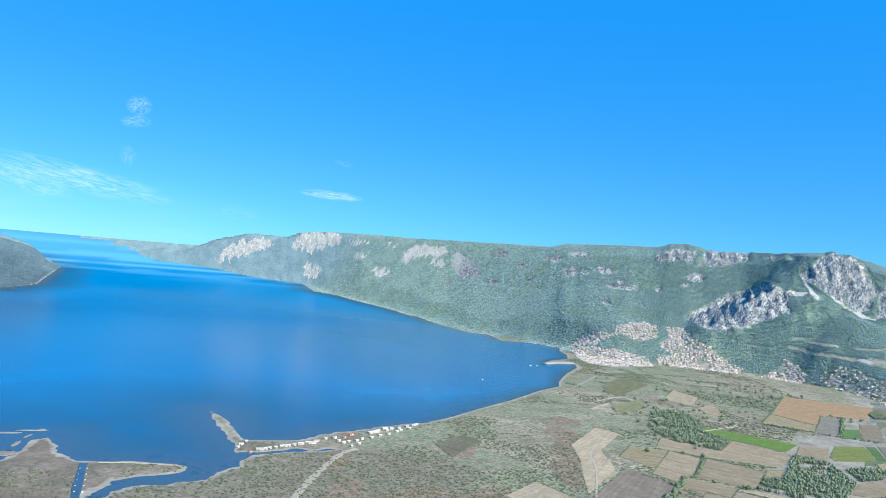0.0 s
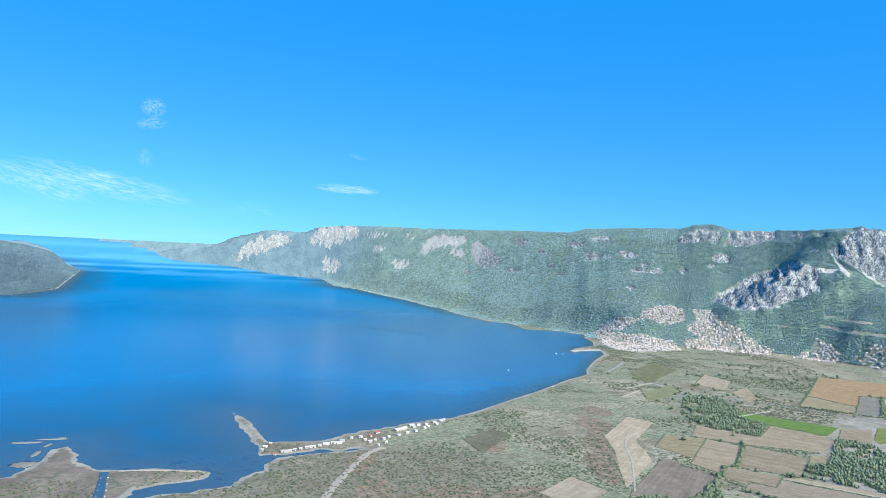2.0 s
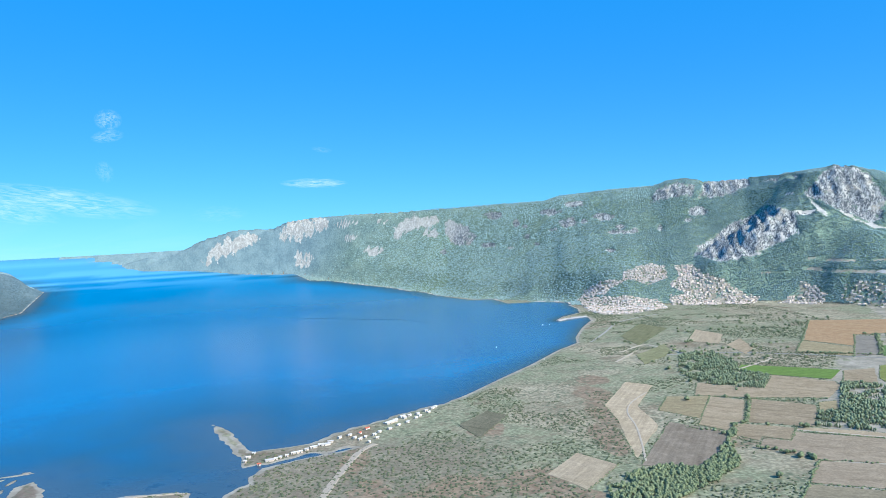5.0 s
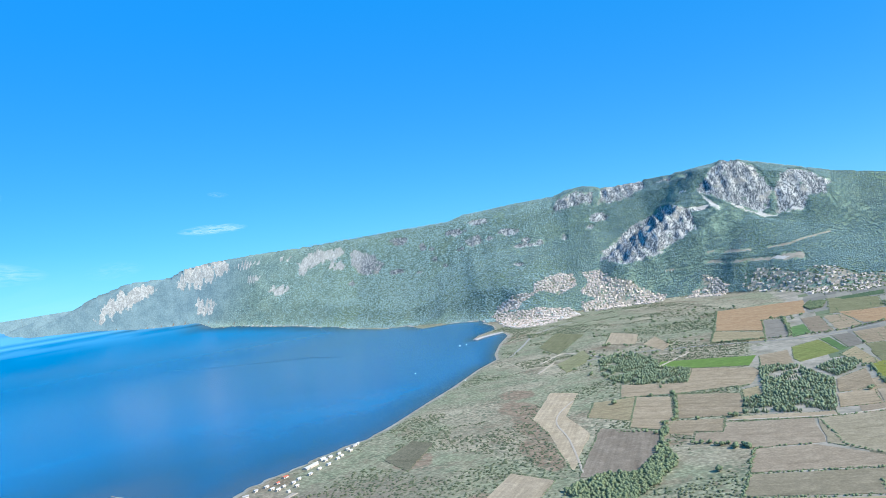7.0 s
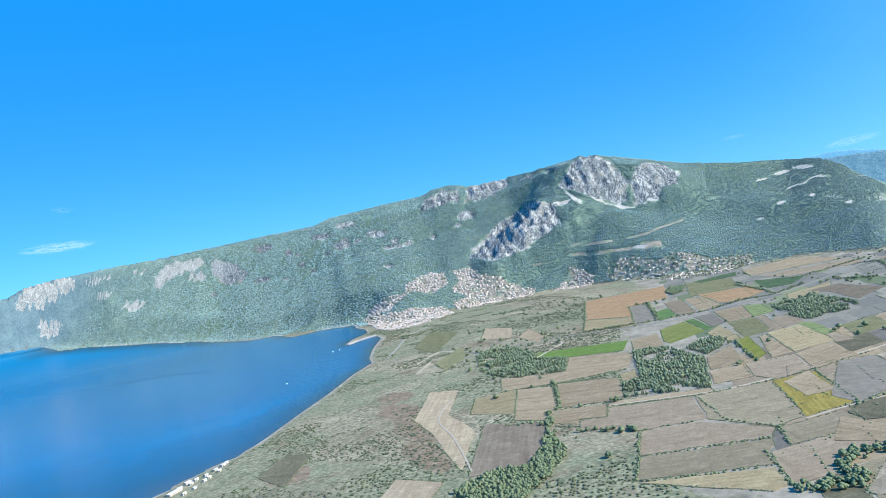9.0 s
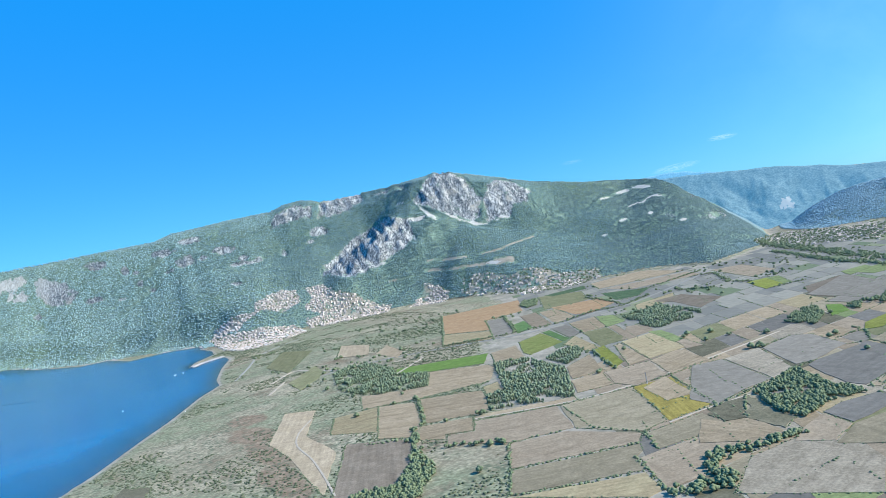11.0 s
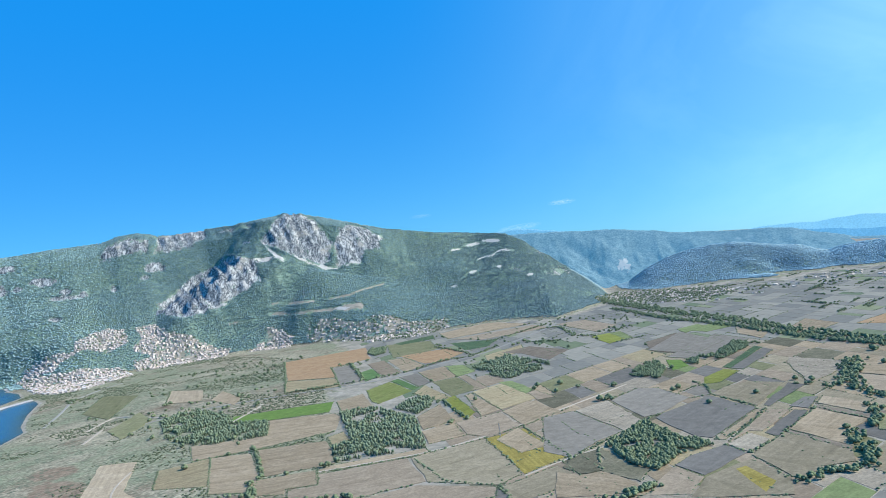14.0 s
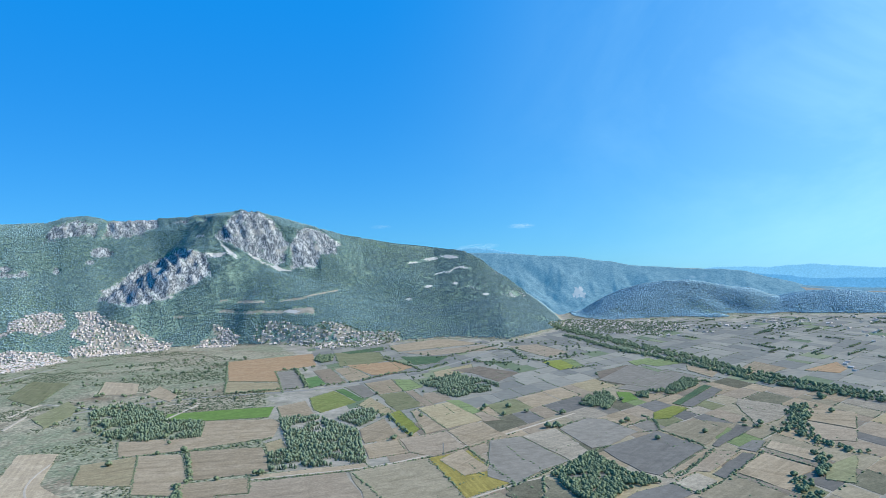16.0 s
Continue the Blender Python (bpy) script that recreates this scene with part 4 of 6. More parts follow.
def lane(kind, wide, *pts):
    """A track or road as a ribbon a little above the ground."""
    p = []
    for (ax, ay), (bx, by) in zip(pts, pts[1:]):
        n = max(2, int(math.hypot(bx - ax, by - ay) / 25))
        p += [(ax + (bx - ax) * k / n, ay + (by - ay) * k / n) for k in range(n)]
    p.append(pts[-1])
    for _ in range(3):
        p = [p[0]] + [((a[0] + 2 * b[0] + c[0]) / 4, (a[1] + 2 * b[1] + c[1]) / 4) for a, b, c in zip(p, p[1:], p[2:])] + [p[-1]]
    bm = bmesh.new()
    prev = None
    for n, (x, y) in enumerate(p):
        a, b = p[max(n - 1, 0)], p[min(n + 1, len(p) - 1)]
        d = Vector((b[0] - a[0], b[1] - a[1])).normalized()
        w = wide / 2 * random.uniform(0.85, 1.15)
        z = float(ground_z(x, y)[0][0])
        row = [bm.verts.new((x + d.y * o, y - d.x * o, z + h)) for o, h in ((w * 1.2, -0.2), (w, 0.85), (-w, 0.85), (-w * 1.2, -0.2))]
        if prev:
            for i in range(3):
                bm.faces.new((prev[i], row[i], row[i + 1], prev[i + 1])[::-1])
        prev = row
    ob = part({"road": "road", "canal": "canal"}.get(kind, "track"), bm, {"road": ROAD, "canal": SEA}.get(kind, DIRT))
    words = {"road": "grey asphalt road across the plain", "canal": "narrow straight canal through the marsh"}.get(kind, "pale dirt farm track")
    return tagged(ob, words, {"road": "road", "canal": "canal"}.get(kind, "track"), kind="structure")


# ================= trees =================
def blob(seed, lumps, squash, base, rings_n=5, segs=7):
    """A leafy crown of unit height and about unit width: uneven lumps round a middle."""
    rnd = np.random.RandomState(seed)
    vs, fs = [], []
    for n in range(lumps):
        if lumps == 1:
            c, s = np.array([0, 0, base + (1 - base) / 2]), np.array([0.5, 0.5, (1 - base) / 2])
        else:
            a = 2 * np.pi * n / (lumps - 1)
            c = np.array([0, 0, 0.72]) if n == 0 else np.array([0.24 * np.cos(a), 0.24 * np.sin(a), rnd.uniform(0.42, 0.6)])
            s = np.array([0.30, 0.30, 0.27 * squash]) * rnd.uniform(0.85, 1.15)
        o = sum(len(v) for v in vs)
        lat = np.linspace(-np.pi / 2, np.pi / 2, rings_n)[1:-1]
        pts = [[0, 0, -1]] + [[np.cos(b) * np.cos(g), np.cos(b) * np.sin(g), np.sin(b)] for b in lat for g in np.linspace(0, 2 * np.pi, segs, endpoint=False)] + [[0, 0, 1]]
        pts = np.array(pts) * (1 + rnd.uniform(-0.22, 0.22, (len(pts), 1))) * s + c
        vs.append(pts)
        m = len(lat)
        for j in range(segs):
            k = (j + 1) % segs
            fs.append([o, o + 1 + k, o + 1 + j])
            for i in range(m - 1):
                a0, b0 = o + 1 + i * segs + j, o + 1 + i * segs + k
                fs += [[a0, b0, b0 + segs], [a0, b0 + segs, a0 + segs]]
            fs.append([o + 1 + (m - 1) * segs + j, o + 1 + (m - 1) * segs + k, o + 1 + m * segs])
    return np.concatenate(vs), np.array(fs)


def spire(seed, tiers=3, segs=7):
    """A conifer crown of unit height: ragged tiers that narrow to a tip."""
    rnd = np.random.RandomState(seed)
    vs, fs = [], []
    for t in range(tiers):
        o = sum(len(v) for v in vs)
        z0, z1 = 0.12 + 0.26 * t, min(1.0, 0.52 + 0.26 * t)
        r0 = 0.30 - 0.07 * t
        ring = [[r0 * np.cos(g) * q, r0 * np.sin(g) * q, z0 + rnd.uniform(-0.04, 0.04)] for g, q in zip(np.linspace(0, 2 * np.pi, segs, endpoint=False), rnd.uniform(0.75, 1.2, segs))]
        vs.append(np.array(ring + [[rnd.uniform(-0.03, 0.03), rnd.uniform(-0.03, 0.03), z1], [0, 0, z0 + 0.03]]))
        for j in range(segs):
            k = (j + 1) % segs
            fs += [[o + j, o + k, o + segs], [o + k, o + j, o + segs + 1]]
    return np.concatenate(vs), np.array(fs)


TEMPLATES = {
    "oak": [blob(s, 4, 1.0, 0.1, 4, 6) for s in (1, 2, 3)],
    "pine": [spire(s) for s in (4, 5)] + [blob(6, 1, 1, 0.15, 5, 7)],
    "shrub": [blob(s, 1, 1, 0.0, 4, 5) for s in (7, 8)],
    "far": [blob(s, 1, 1, 0.0, 3, 5) for s in (9, 10, 11)],
}


def scatter(name, kind, xy, wide, high, material, label, category, spread=0.3, seed=0, sink=0.3):
    """One mesh of many plants standing on the ground at the given places."""
    rnd = np.random.RandomState(seed)
    n = len(xy)
    if not n:
        return None
    z, sd, h = ground_z(xy[:, 0], xy[:, 1])
    base = np.column_stack([xy, z - sink])
    forms = TEMPLATES[kind]
    pick = rnd.randint(len(forms), size=n)
    turn = rnd.uniform(0, 2 * np.pi, n)
    size = 1 + rnd.uniform(-spread, spread, n)
    vs, fs, o = [], [], 0
    for k, (tv, tf) in enumerate(forms):
        at = np.where(pick == k)[0]
        if not len(at):
            continue
        c, s, q = np.cos(turn[at])[:, None], np.sin(turn[at])[:, None], size[at][:, None]
        px = (tv[:, 0] * c - tv[:, 1] * s) * wide * q * (1 + rnd.uniform(-0.15, 0.15, (len(at), 1)))
        py = (tv[:, 0] * s + tv[:, 1] * c) * wide * q
        pz = tv[:, 2] * high * q
        v = np.stack([px, py, pz], -1) + base[at][:, None, :]
        vs.append(v.reshape(-1, 3))
        fs.append((tf[None] + (np.arange(len(at)) * len(tv))[:, None, None] + o).reshape(-1, 3))
        o += len(at) * len(tv)
    me = raw_mesh(name, drawn_in(np.concatenate(vs)), np.concatenate(fs))
    set_smooth(me)
    me.materials.append(material)
    return tagged(new(name, me), label, category, kind="stuff")


def fill(poly, step, jitter, seed):
    """Jittered points inside a polygon."""
    rnd = np.random.RandomState(seed)
    p = np.array(poly, float)
    x, y = np.meshgrid(np.arange(p[:, 0].min(), p[:, 0].max(), step), np.arange(p[:, 1].min(), p[:, 1].max(), step))
    x, y = x.ravel() + rnd.uniform(-jitter, jitter, x.size), y.ravel() + rnd.uniform(-jitter, jitter, y.size)
    return np.column_stack([x, y])[within(p, x, y)]


GROVE_POLYS = []


def grove(kind, *corners):
    n = len(GROVE_POLYS)
    GROVE_POLYS.append(np.array(corners, float))
    pts = fill(corners, 4.2 if kind == "pine" else 5.0, 2.1, 100 + n)
    gaps = fbm(pts[:, 0] / 26, pts[:, 1] / 26, 17 + n, 3)
    pts = pts[gaps > (0.41 if kind == "pine" else 0.31)]
    if kind == "pine":
        scatter("pine_grove", "pine", pts, 4.4, 6.2, PINE, "dense dark green pine plantation", "grove", 0.3, n)
    else:
        scatter("tree_grove", "oak", pts, 5.6, 6.4, OAK, "dense grove of dark broad-leaved trees", "grove", 0.35, n)


ROWS = [0]


def tree_row(kind, wide, *pts):
    """Trees or shrubs along a field edge, a ditch or the river."""
    ROWS[0] += 1
    rnd = np.random.RandomState(300 + ROWS[0])
    xy = []
    for (ax, ay), (bx, by) in zip(pts, pts[1:]):
        d = math.hypot(bx - ax, by - ay)
        step = 4.6 if kind == "shrub" else (6.6 if wide < 3 else 5.0)
        layers = max(1, wide // 2)
        for lay in range(layers):
            for t in np.arange(0, d, step):
                if rnd.rand() < 0.14:
                    continue
                off = rnd.normal(0, 1.6 if wide < 3 else wide * (1.9 if wide > 8 else 1.2))
                f = (t + rnd.uniform(-step, step) * 0.4) / d
                xy.append((ax + (bx - ax) * f - (by - ay) / d * off, ay + (by - ay) * f + (bx - ax) / d * off))
    xy = np.array(xy)
    if kind == "shrub":
        scatter("hedge", "shrub", xy, 3.2 + wide * 0.5, 1.8 + 0.4 * wide, OAK, "low dark green hedge along a ditch", "hedge", 0.4, ROWS[0])
    else:
        scatter("tree_belt", "oak", xy, 5.8 + 0.2 * wide, 4.8 + 0.3 * wide, OAK, "ragged belt of dark green trees", "tree belt", 0.4, ROWS[0])


def build_tree(seed, high, wide):
    """A single tree: tapered trunk with limbs and a crown of uneven leaf clumps."""
    rnd = random.Random(seed)
    root = new("tree")
    bm = bmesh.new()

    def limb(a, b, r0, r1):
        a, b = Vector(a), Vector(b)
        q = (b - a).to_track_quat("Z", "Y")
        r = [[bm.verts.new(p + q @ Vector((math.cos(g) * rad, math.sin(g) * rad, 0))) for g in [k * math.pi / 3 for k in range(6)]] for p, rad in ((a, r0), (b, r1))]
        for k in range(6):
            bm.faces.new((r[0][k], r[0][(k + 1) % 6], r[1][(k + 1) % 6], r[1][k]))

    limb((0, 0, -0.3), (0.2, 0.1, high * 0.45), 0.45, 0.28)
    for k in range(4):
        a = k * 1.57 + rnd.uniform(-0.4, 0.4)
        limb((0.1, 0.05, high * 0.35), (math.cos(a) * wide * 0.28, math.sin(a) * wide * 0.28, high * 0.65), 0.22, 0.08)
    part("trunk", bm, BARK, root)
    v, f = blob(seed, 7, 1.0, 0.1, 5, 7)
    me = raw_mesh("crown", v * (wide, wide, high), f)
    set_smooth(me)
    part("crown", me, OAK, root)
    return root


TREES = []


def lone_tree(x, y, k=0, size=1.0):
    """One of the single trees that stand about the fields."""
    if not TREES:
        for s in range(3):
            t = build_tree(40 + s, 9.0 + s, 9.5 + s)
            tagged(t, "solitary dark green broad-leaved tree on the plain", "tree", "trees about the fields")
            t.location = (0, -400 - 30 * s, 1.2)
            TREES.append(t)
    src = TREES[k % 3]
    t = src if src.location.y < -300 else copy_thing(src, Matrix())
    t.matrix_basis = pose(x, y, 1.2, 0, 0, (k * 67) % 360) @ Matrix.Diagonal((size, size, size, 1))
    return t


# ================= houses =================
def build_house(long, wide, wall_h, roof_h, roof_mat, wall_mat=None, windows=True):
    """A house: walls with window openings set in, and a gabled roof with eaves."""
    root = new("house")
    bm = bmesh.new()
    box(bm, -long / 2, long / 2, -wide / 2, wide / 2, -4.0, wall_h)
    for s in (-1, 1):
        v = [bm.verts.new((s * long / 2, y, z)) for y, z in ((-wide / 2, wall_h), (wide / 2, wall_h), (0, wall_h + roof_h * 0.92))]
        bm.faces.new(v if s > 0 else v[::-1])
    part("wall", bm, wall_mat or WALL_W, root)
    bm = bmesh.new()
    e, t = 0.6, 0.3
    prof = [(-wide / 2 - e, wall_h - 0.25), (0, wall_h + roof_h), (wide / 2 + e, wall_h - 0.25), (wide / 2 + e, wall_h - 0.25 - t), (0, wall_h + roof_h - t), (-wide / 2 - e, wall_h - 0.25 - t)]
    ends = [[bm.verts.new((x, y, z)) for y, z in prof] for x in (-long / 2 - e, long / 2 + e)]
    for k in range(6):
        bm.faces.new((ends[0][k], ends[1][k], ends[1][(k + 1) % 6], ends[0][(k + 1) % 6])[::-1])
    bm.faces.new(ends[0][:3] + ends[0][3:])
    bm.faces.new((ends[1][:3] + ends[1][3:])[::-1])
    part("roof", bm, roof_mat, root)
    if windows:
        for sy in (-1, 1):
            bm = bmesh.new()
            box(bm, -1.1, 1.1, sy * wide / 2 - 0.06, sy * wide / 2 + 0.06, wall_h * 0.45, wall_h * 0.75)
            part("window", bm, GLASS, root)
    return root


def house_mesh(long, wide, wall_h, roof_h):
    """Walls and a gabled roof as arrays, for the far houses that are joined."""
    l, w = long / 2, wide / 2
    v = [(x, y, z) for z in (-4, wall_h) for x, y in ((-l, -w), (l, -w), (l, w), (-l, w))] + [(-l, 0, wall_h + roof_h), (l, 0, wall_h + roof_h)]
    f = [(0, 1, 5), (0, 5, 4), (2, 3, 7), (2, 7, 6), (1, 2, 6), (1, 6, 5), (3, 0, 4), (3, 4, 7), (4, 7, 8), (6, 5, 9)]
    r = [(4, 5, 9), (4, 9, 8), (6, 7, 8), (6, 8, 9)]
    return np.array(v, float), np.array(f), np.array(r)


# ================= the plain: fields, tracks, woods =================
field("pale", (309, 1630), (405, 1847), (453, 1795), (370, 1612), (366, 1456), (279, 1273), (291, 1394), (308, 1514))
field("white", (136, 1226), (197, 1325), (246, 1253), (180, 1150))
field("plough", (277, 1244), (391, 1480), (465, 1394), (397, 1243), (362, 1208), (319, 1224))
field("tan", (548, 1791), (659, 1705), (732, 1833), (822, 1731), (812, 1684), (735, 1591), (595, 1628), (503, 1677))
field("tan", (529, 1659), (579, 1609), (513, 1447), (469, 1396), (433, 1449))
field("straw", (447, 1678), (529, 1659), (451, 1491), (398, 1567))
field("tan", (595, 1617), (685, 1541), (663, 1489), (611, 1397), (519, 1447))
field("straw", (701, 1561), (736, 1565), (705, 1496), (669, 1494))
field("tan", (498, 1445), (577, 1396), (539, 1328), (503, 1355), (490, 1336), (468, 1369))
field("clay", (566, 1371), (679, 1305), (619, 1188), (606, 1193), (532, 1221), (479, 1307), (502, 1347), (536, 1323))
field("tan", (606, 1388), (724, 1321), (711, 1281), (684, 1308), (572, 1380), (580, 1395))
field("stubble", (681, 1301), (798, 1267), (699, 1091), (651, 1086), (617, 1186))
field("clay", (529, 1217), (602, 1189), (645, 1083), (619, 1060), (471, 1132))
field("stubble", (467, 1125), (613, 1054), (598, 1033), (577, 1023), (555, 984), (421, 1059))
field("straw", (418, 1052), (549, 978), (524, 926), (502, 925))
field("stubble", (648, 1078), (741, 1070), (712, 1007), (611, 1020))
field("clay", (578, 1018), (607, 1016), (708, 1005), (739, 1001), (694, 923), (662, 929), (635, 955), (576, 917), (527, 924))
field("mustard", (801, 1267), (696, 1086), (777, 1085), (869, 1250))
field("chaff", (708, 909), (787, 930), (748, 870), (700, 798), (624, 753), (553, 860), (615, 898), (642, 912))
field("ochre", (1235, 2683), (1502, 2596), (1333, 2329), (1198, 2334), (1092, 2147), (1020, 2282))
field("straw", (1014, 2272), (1081, 2129), (1009, 2001), (917, 2105))
field("grey", (1191, 2321), (1232, 2285), (1083, 2010), (1005, 1989))
field("leaf", (1150, 2127), (1205, 2141), (1136, 2001), (1074, 1984))
field("clay", (1258, 2239), (1312, 2230), (1178, 1972), (1136, 1997))
field("tan", (1313, 2213), (1360, 2196), (1271, 1992), (1185, 1967))
field("olive", (1547, 2537), (1634, 2407), (1498, 2203), (1384, 2207), (1351, 2239))
field("ochre", (1375, 2239), (1513, 2165), (1446, 2028), (1321, 1979), (1291, 2014))
field("crop", (1566, 2525), (1743, 2523), (1674, 2431), (1553, 2462))
field("crop", (1586, 2245), (1662, 2108), (1540, 2031), (1477, 2056))
field("tan", (1774, 2524), (2031, 2520), (1965, 2251), (1666, 2350))
field("clay", (1654, 2319), (1937, 2212), (1875, 2086), (1650, 2172))
field("straw", (1408, 1904), (1573, 1923), (1493, 1839), (1315, 1792))
field("lime", (717, 1973), (896, 1846), (826, 1755), (731, 1835), (685, 1908))
field("tan", (897, 1840), (972, 1845), (894, 1699), (828, 1711))
field("limeb", (996, 1867), (1085, 1898), (1025, 1732), (912, 1702), (920, 1738))
field("leaf", (1091, 1901), (1115, 1902), (1056, 1748), (1030, 1736))
field("grey", (1132, 1920), (1177, 1911), (1109, 1769), (1060, 1752))
field("tan", (1190, 1917), (1269, 1909), (1170, 1749), (1109, 1765))
field("limec", (1269, 1905), (1292, 1864), (1230, 1749), (1170, 1746))
field("olive", (1104, 1760), (1164, 1743), (1119, 1657), (1078, 1575), (1007, 1581))
field("clay", (1170, 1744), (1189, 1737), (1087, 1554), (1062, 1556))
field("straw", (1004, 1702), (1077, 1753), (1003, 1580), (970, 1574))
field("mustardb", (972, 1568), (1017, 1585), (923, 1420), (877, 1395))
field("tan", (1022, 1556), (1041, 1562), (952, 1386), (904, 1385))
field("straw", (1050, 1567), (1142, 1563), (1043, 1382), (953, 1384))
field("limec", (1140, 1581), (1159, 1560), (1101, 1440), (1069, 1434))
field("clay", (1176, 1688), (1214, 1663), (1156, 1577), (1058, 1575))
field("tan", (860, 1510), (948, 1548), (868, 1412), (800, 1418))
field("tan", (791, 1412), (849, 1395), (802, 1313), (743, 1334))
field("clay", (853, 1396), (939, 1373), (879, 1264), (809, 1265), (806, 1314))
field("tan", (940, 1371), (1021, 1382), (972, 1251), (883, 1263))
field("clay", (1074, 1435), (1097, 1434), (1062, 1354), (1032, 1370))
field("plough", (1451, 1883), (1547, 1870), (1509, 1695), (1377, 1647), (1450, 1809))
field("limec", (1708, 1781), (1780, 1734), (1688, 1626), (1631, 1631))
field("clay", (1937, 2113), (2023, 2057), (1899, 1832), (1777, 1817))
field("plough", (1608, 1534), (1749, 1536), (1623, 1345), (1473, 1331), (1506, 1447))
field("limec", (1782, 1522), (1942, 1517), (1851, 1426), (1760, 1453))
field("grey", (1435, 1361), (1728, 1411), (1662, 1289), (1418, 1257))
field("ochre", (1861, 1133), (2023, 1117), (1925, 1060), (1852, 1053))
field("tan", (1755, 1255), (1948, 1289), (1872, 1175), (1720, 1174))
field("tan", (802, 1245), (867, 1262), (809, 1144), (764, 1157))
field("scrub", (19, 1538), (80, 1642), (114, 1593), (52, 1440))
field("pale", (721, 2378), (826, 2611), (864, 2474), (785, 2296))
field("tan", (796, 2271), (878, 2375), (842, 2195), (787, 2111))
field("olive", (566, 2549), (702, 2829), (753, 2679), (568, 2344))
field("olive", (519, 2186), (648, 2351), (624, 2199), (502, 2046))


field("grey", (933, 1267), (982, 1244), (906, 1088), (850, 1090), (774, 1075), (780, 1128))
field("chaff", (984, 1242), (1062, 1234), (965, 1093), (909, 1088))
field("grey", (1064, 1229), (1155, 1237), (1166, 1204), (1115, 1107), (1014, 1094), (983, 1104))
field("slate", (986, 1086), (1015, 1092), (1137, 1084), (1083, 976), (917, 953), (919, 981), (949, 1034))
field("stubble", (1145, 1086), (1199, 1093), (1245, 1074), (1250, 1015), (1093, 980))
field("slate", (1099, 974), (1250, 1007), (1242, 975), (1093, 962))
field("slate", (1103, 937), (1161, 941), (1168, 923), (1097, 906))
field("slate", (962, 904), (1085, 921), (1087, 903), (1061, 897), (952, 881))
field("tan", (913, 948), (1079, 971), (1079, 958), (918, 935))
field("clay", (909, 926), (1076, 956), (1088, 926), (969, 910), (964, 927))
field("chaff", (899, 922), (956, 923), (939, 884), (880, 882))
field("slate", (800, 935), (840, 939), (896, 923), (877, 883), (781, 884))
field("stubble", (778, 881), (833, 873), (856, 867), (813, 798), (766, 773), (713, 861))
field("mustard", (815, 865), (830, 861), (795, 807), (759, 801))
field("stubble", (869, 873), (975, 884), (928, 780), (891, 762), (861, 787), (809, 783), (817, 800))
field("tan", (1017, 889), (1053, 892), (1103, 900), (1065, 811), (1007, 816), (943, 785), (986, 881))
field("plough", (984, 881), (942, 785), (927, 781), (971, 879))
field("pale", (1130, 908), (1173, 919), (1143, 830), (1092, 819))
field("plough", (1119, 906), (1089, 818), (1066, 811), (1102, 902))
field("scrub", (740, 1061), (782, 1073), (823, 1068), (746, 1006), (725, 1020))
field("scrub", (825, 1065), (779, 982), (772, 952), (733, 937), (746, 1004))
field("tan", (718, 1052), (722, 1018), (745, 1002), (728, 937), (698, 905), (647, 990))
field("clay", (699, 902), (744, 921), (796, 933), (777, 882), (721, 866))
field("lime", (1404, 1340), (1411, 1311), (1358, 1259), (1308, 1262))
field("mustardb", (1257, 1165), (1335, 1169), (1327, 1134), (1230, 1118), (1209, 1136))
field("slate", (1343, 1160), (1553, 1202), (1531, 1169), (1339, 1132))
field("crop", (1352, 1181), (1570, 1229), (1559, 1207), (1343, 1161))
field("chaff", (1460, 1104), (1441, 1013), (1414, 984), (1324, 966), (1250, 972), (1405, 1081))
field("grey", (1511, 1459), (1765, 1534), (1637, 1338), (1480, 1312))
field("olive", (1077, 806), (1159, 796), (1026, 753), (1021, 786))
field("tan", (1421, 959), (1445, 888), (1319, 847), (1337, 927))
field("clay", (1332, 925), (1311, 845), (1235, 820), (1222, 855), (1248, 899))
field("tan", (1872, 1436), (1842, 1320), (1665, 1260), (1737, 1358))
field("limec", (1802, 1566), (1886, 1555), (1857, 1512), (1748, 1506))
field("mustardb", (1689, 1767), (1753, 1751), (1657, 1627), (1592, 1630))


lane("canal", 11, (-534, 1202), (-508, 1136), (-478, 1057), (-443, 971))
lane("dirt", 4, (-384, 1234), (-429, 1234), (-480, 1228), (-517, 1215))
lane("dirt", 3, (419, 1724), (365, 1648), (333, 1562), (332, 1479), (307, 1344), (289, 1261))
lane("dirt", 10, (-196, 1025), (-185, 1128), (-177, 1242), (-165, 1317), (-152, 1414), (-129, 1441))
lane("dirt", 7, (688, 1914), (840, 2046), (759, 2076))
lane("road", 8, (582, 2162), (677, 2174), (790, 2140), (899, 2073), (1010, 1993), (1112, 1933), (1194, 1944), (1301, 1956), (1430, 1938), (1696, 2022), (1958, 2119))
lane("road", 6, (451, 2454), (545, 2666), (632, 2891), (762, 3034), (841, 3080))
lane("dirt", 5, (443, 2097), (524, 2228))
lane("dirt", 6, (492, 2244), (593, 2375), (648, 2178))
lane("dirt", 4, (573, 1382), (686, 1311), (720, 1292), (806, 1275), (903, 1270), (1020, 1275), (1182, 1281))
lane("dirt", 3, (691, 1081), (772, 1078), (833, 1066))


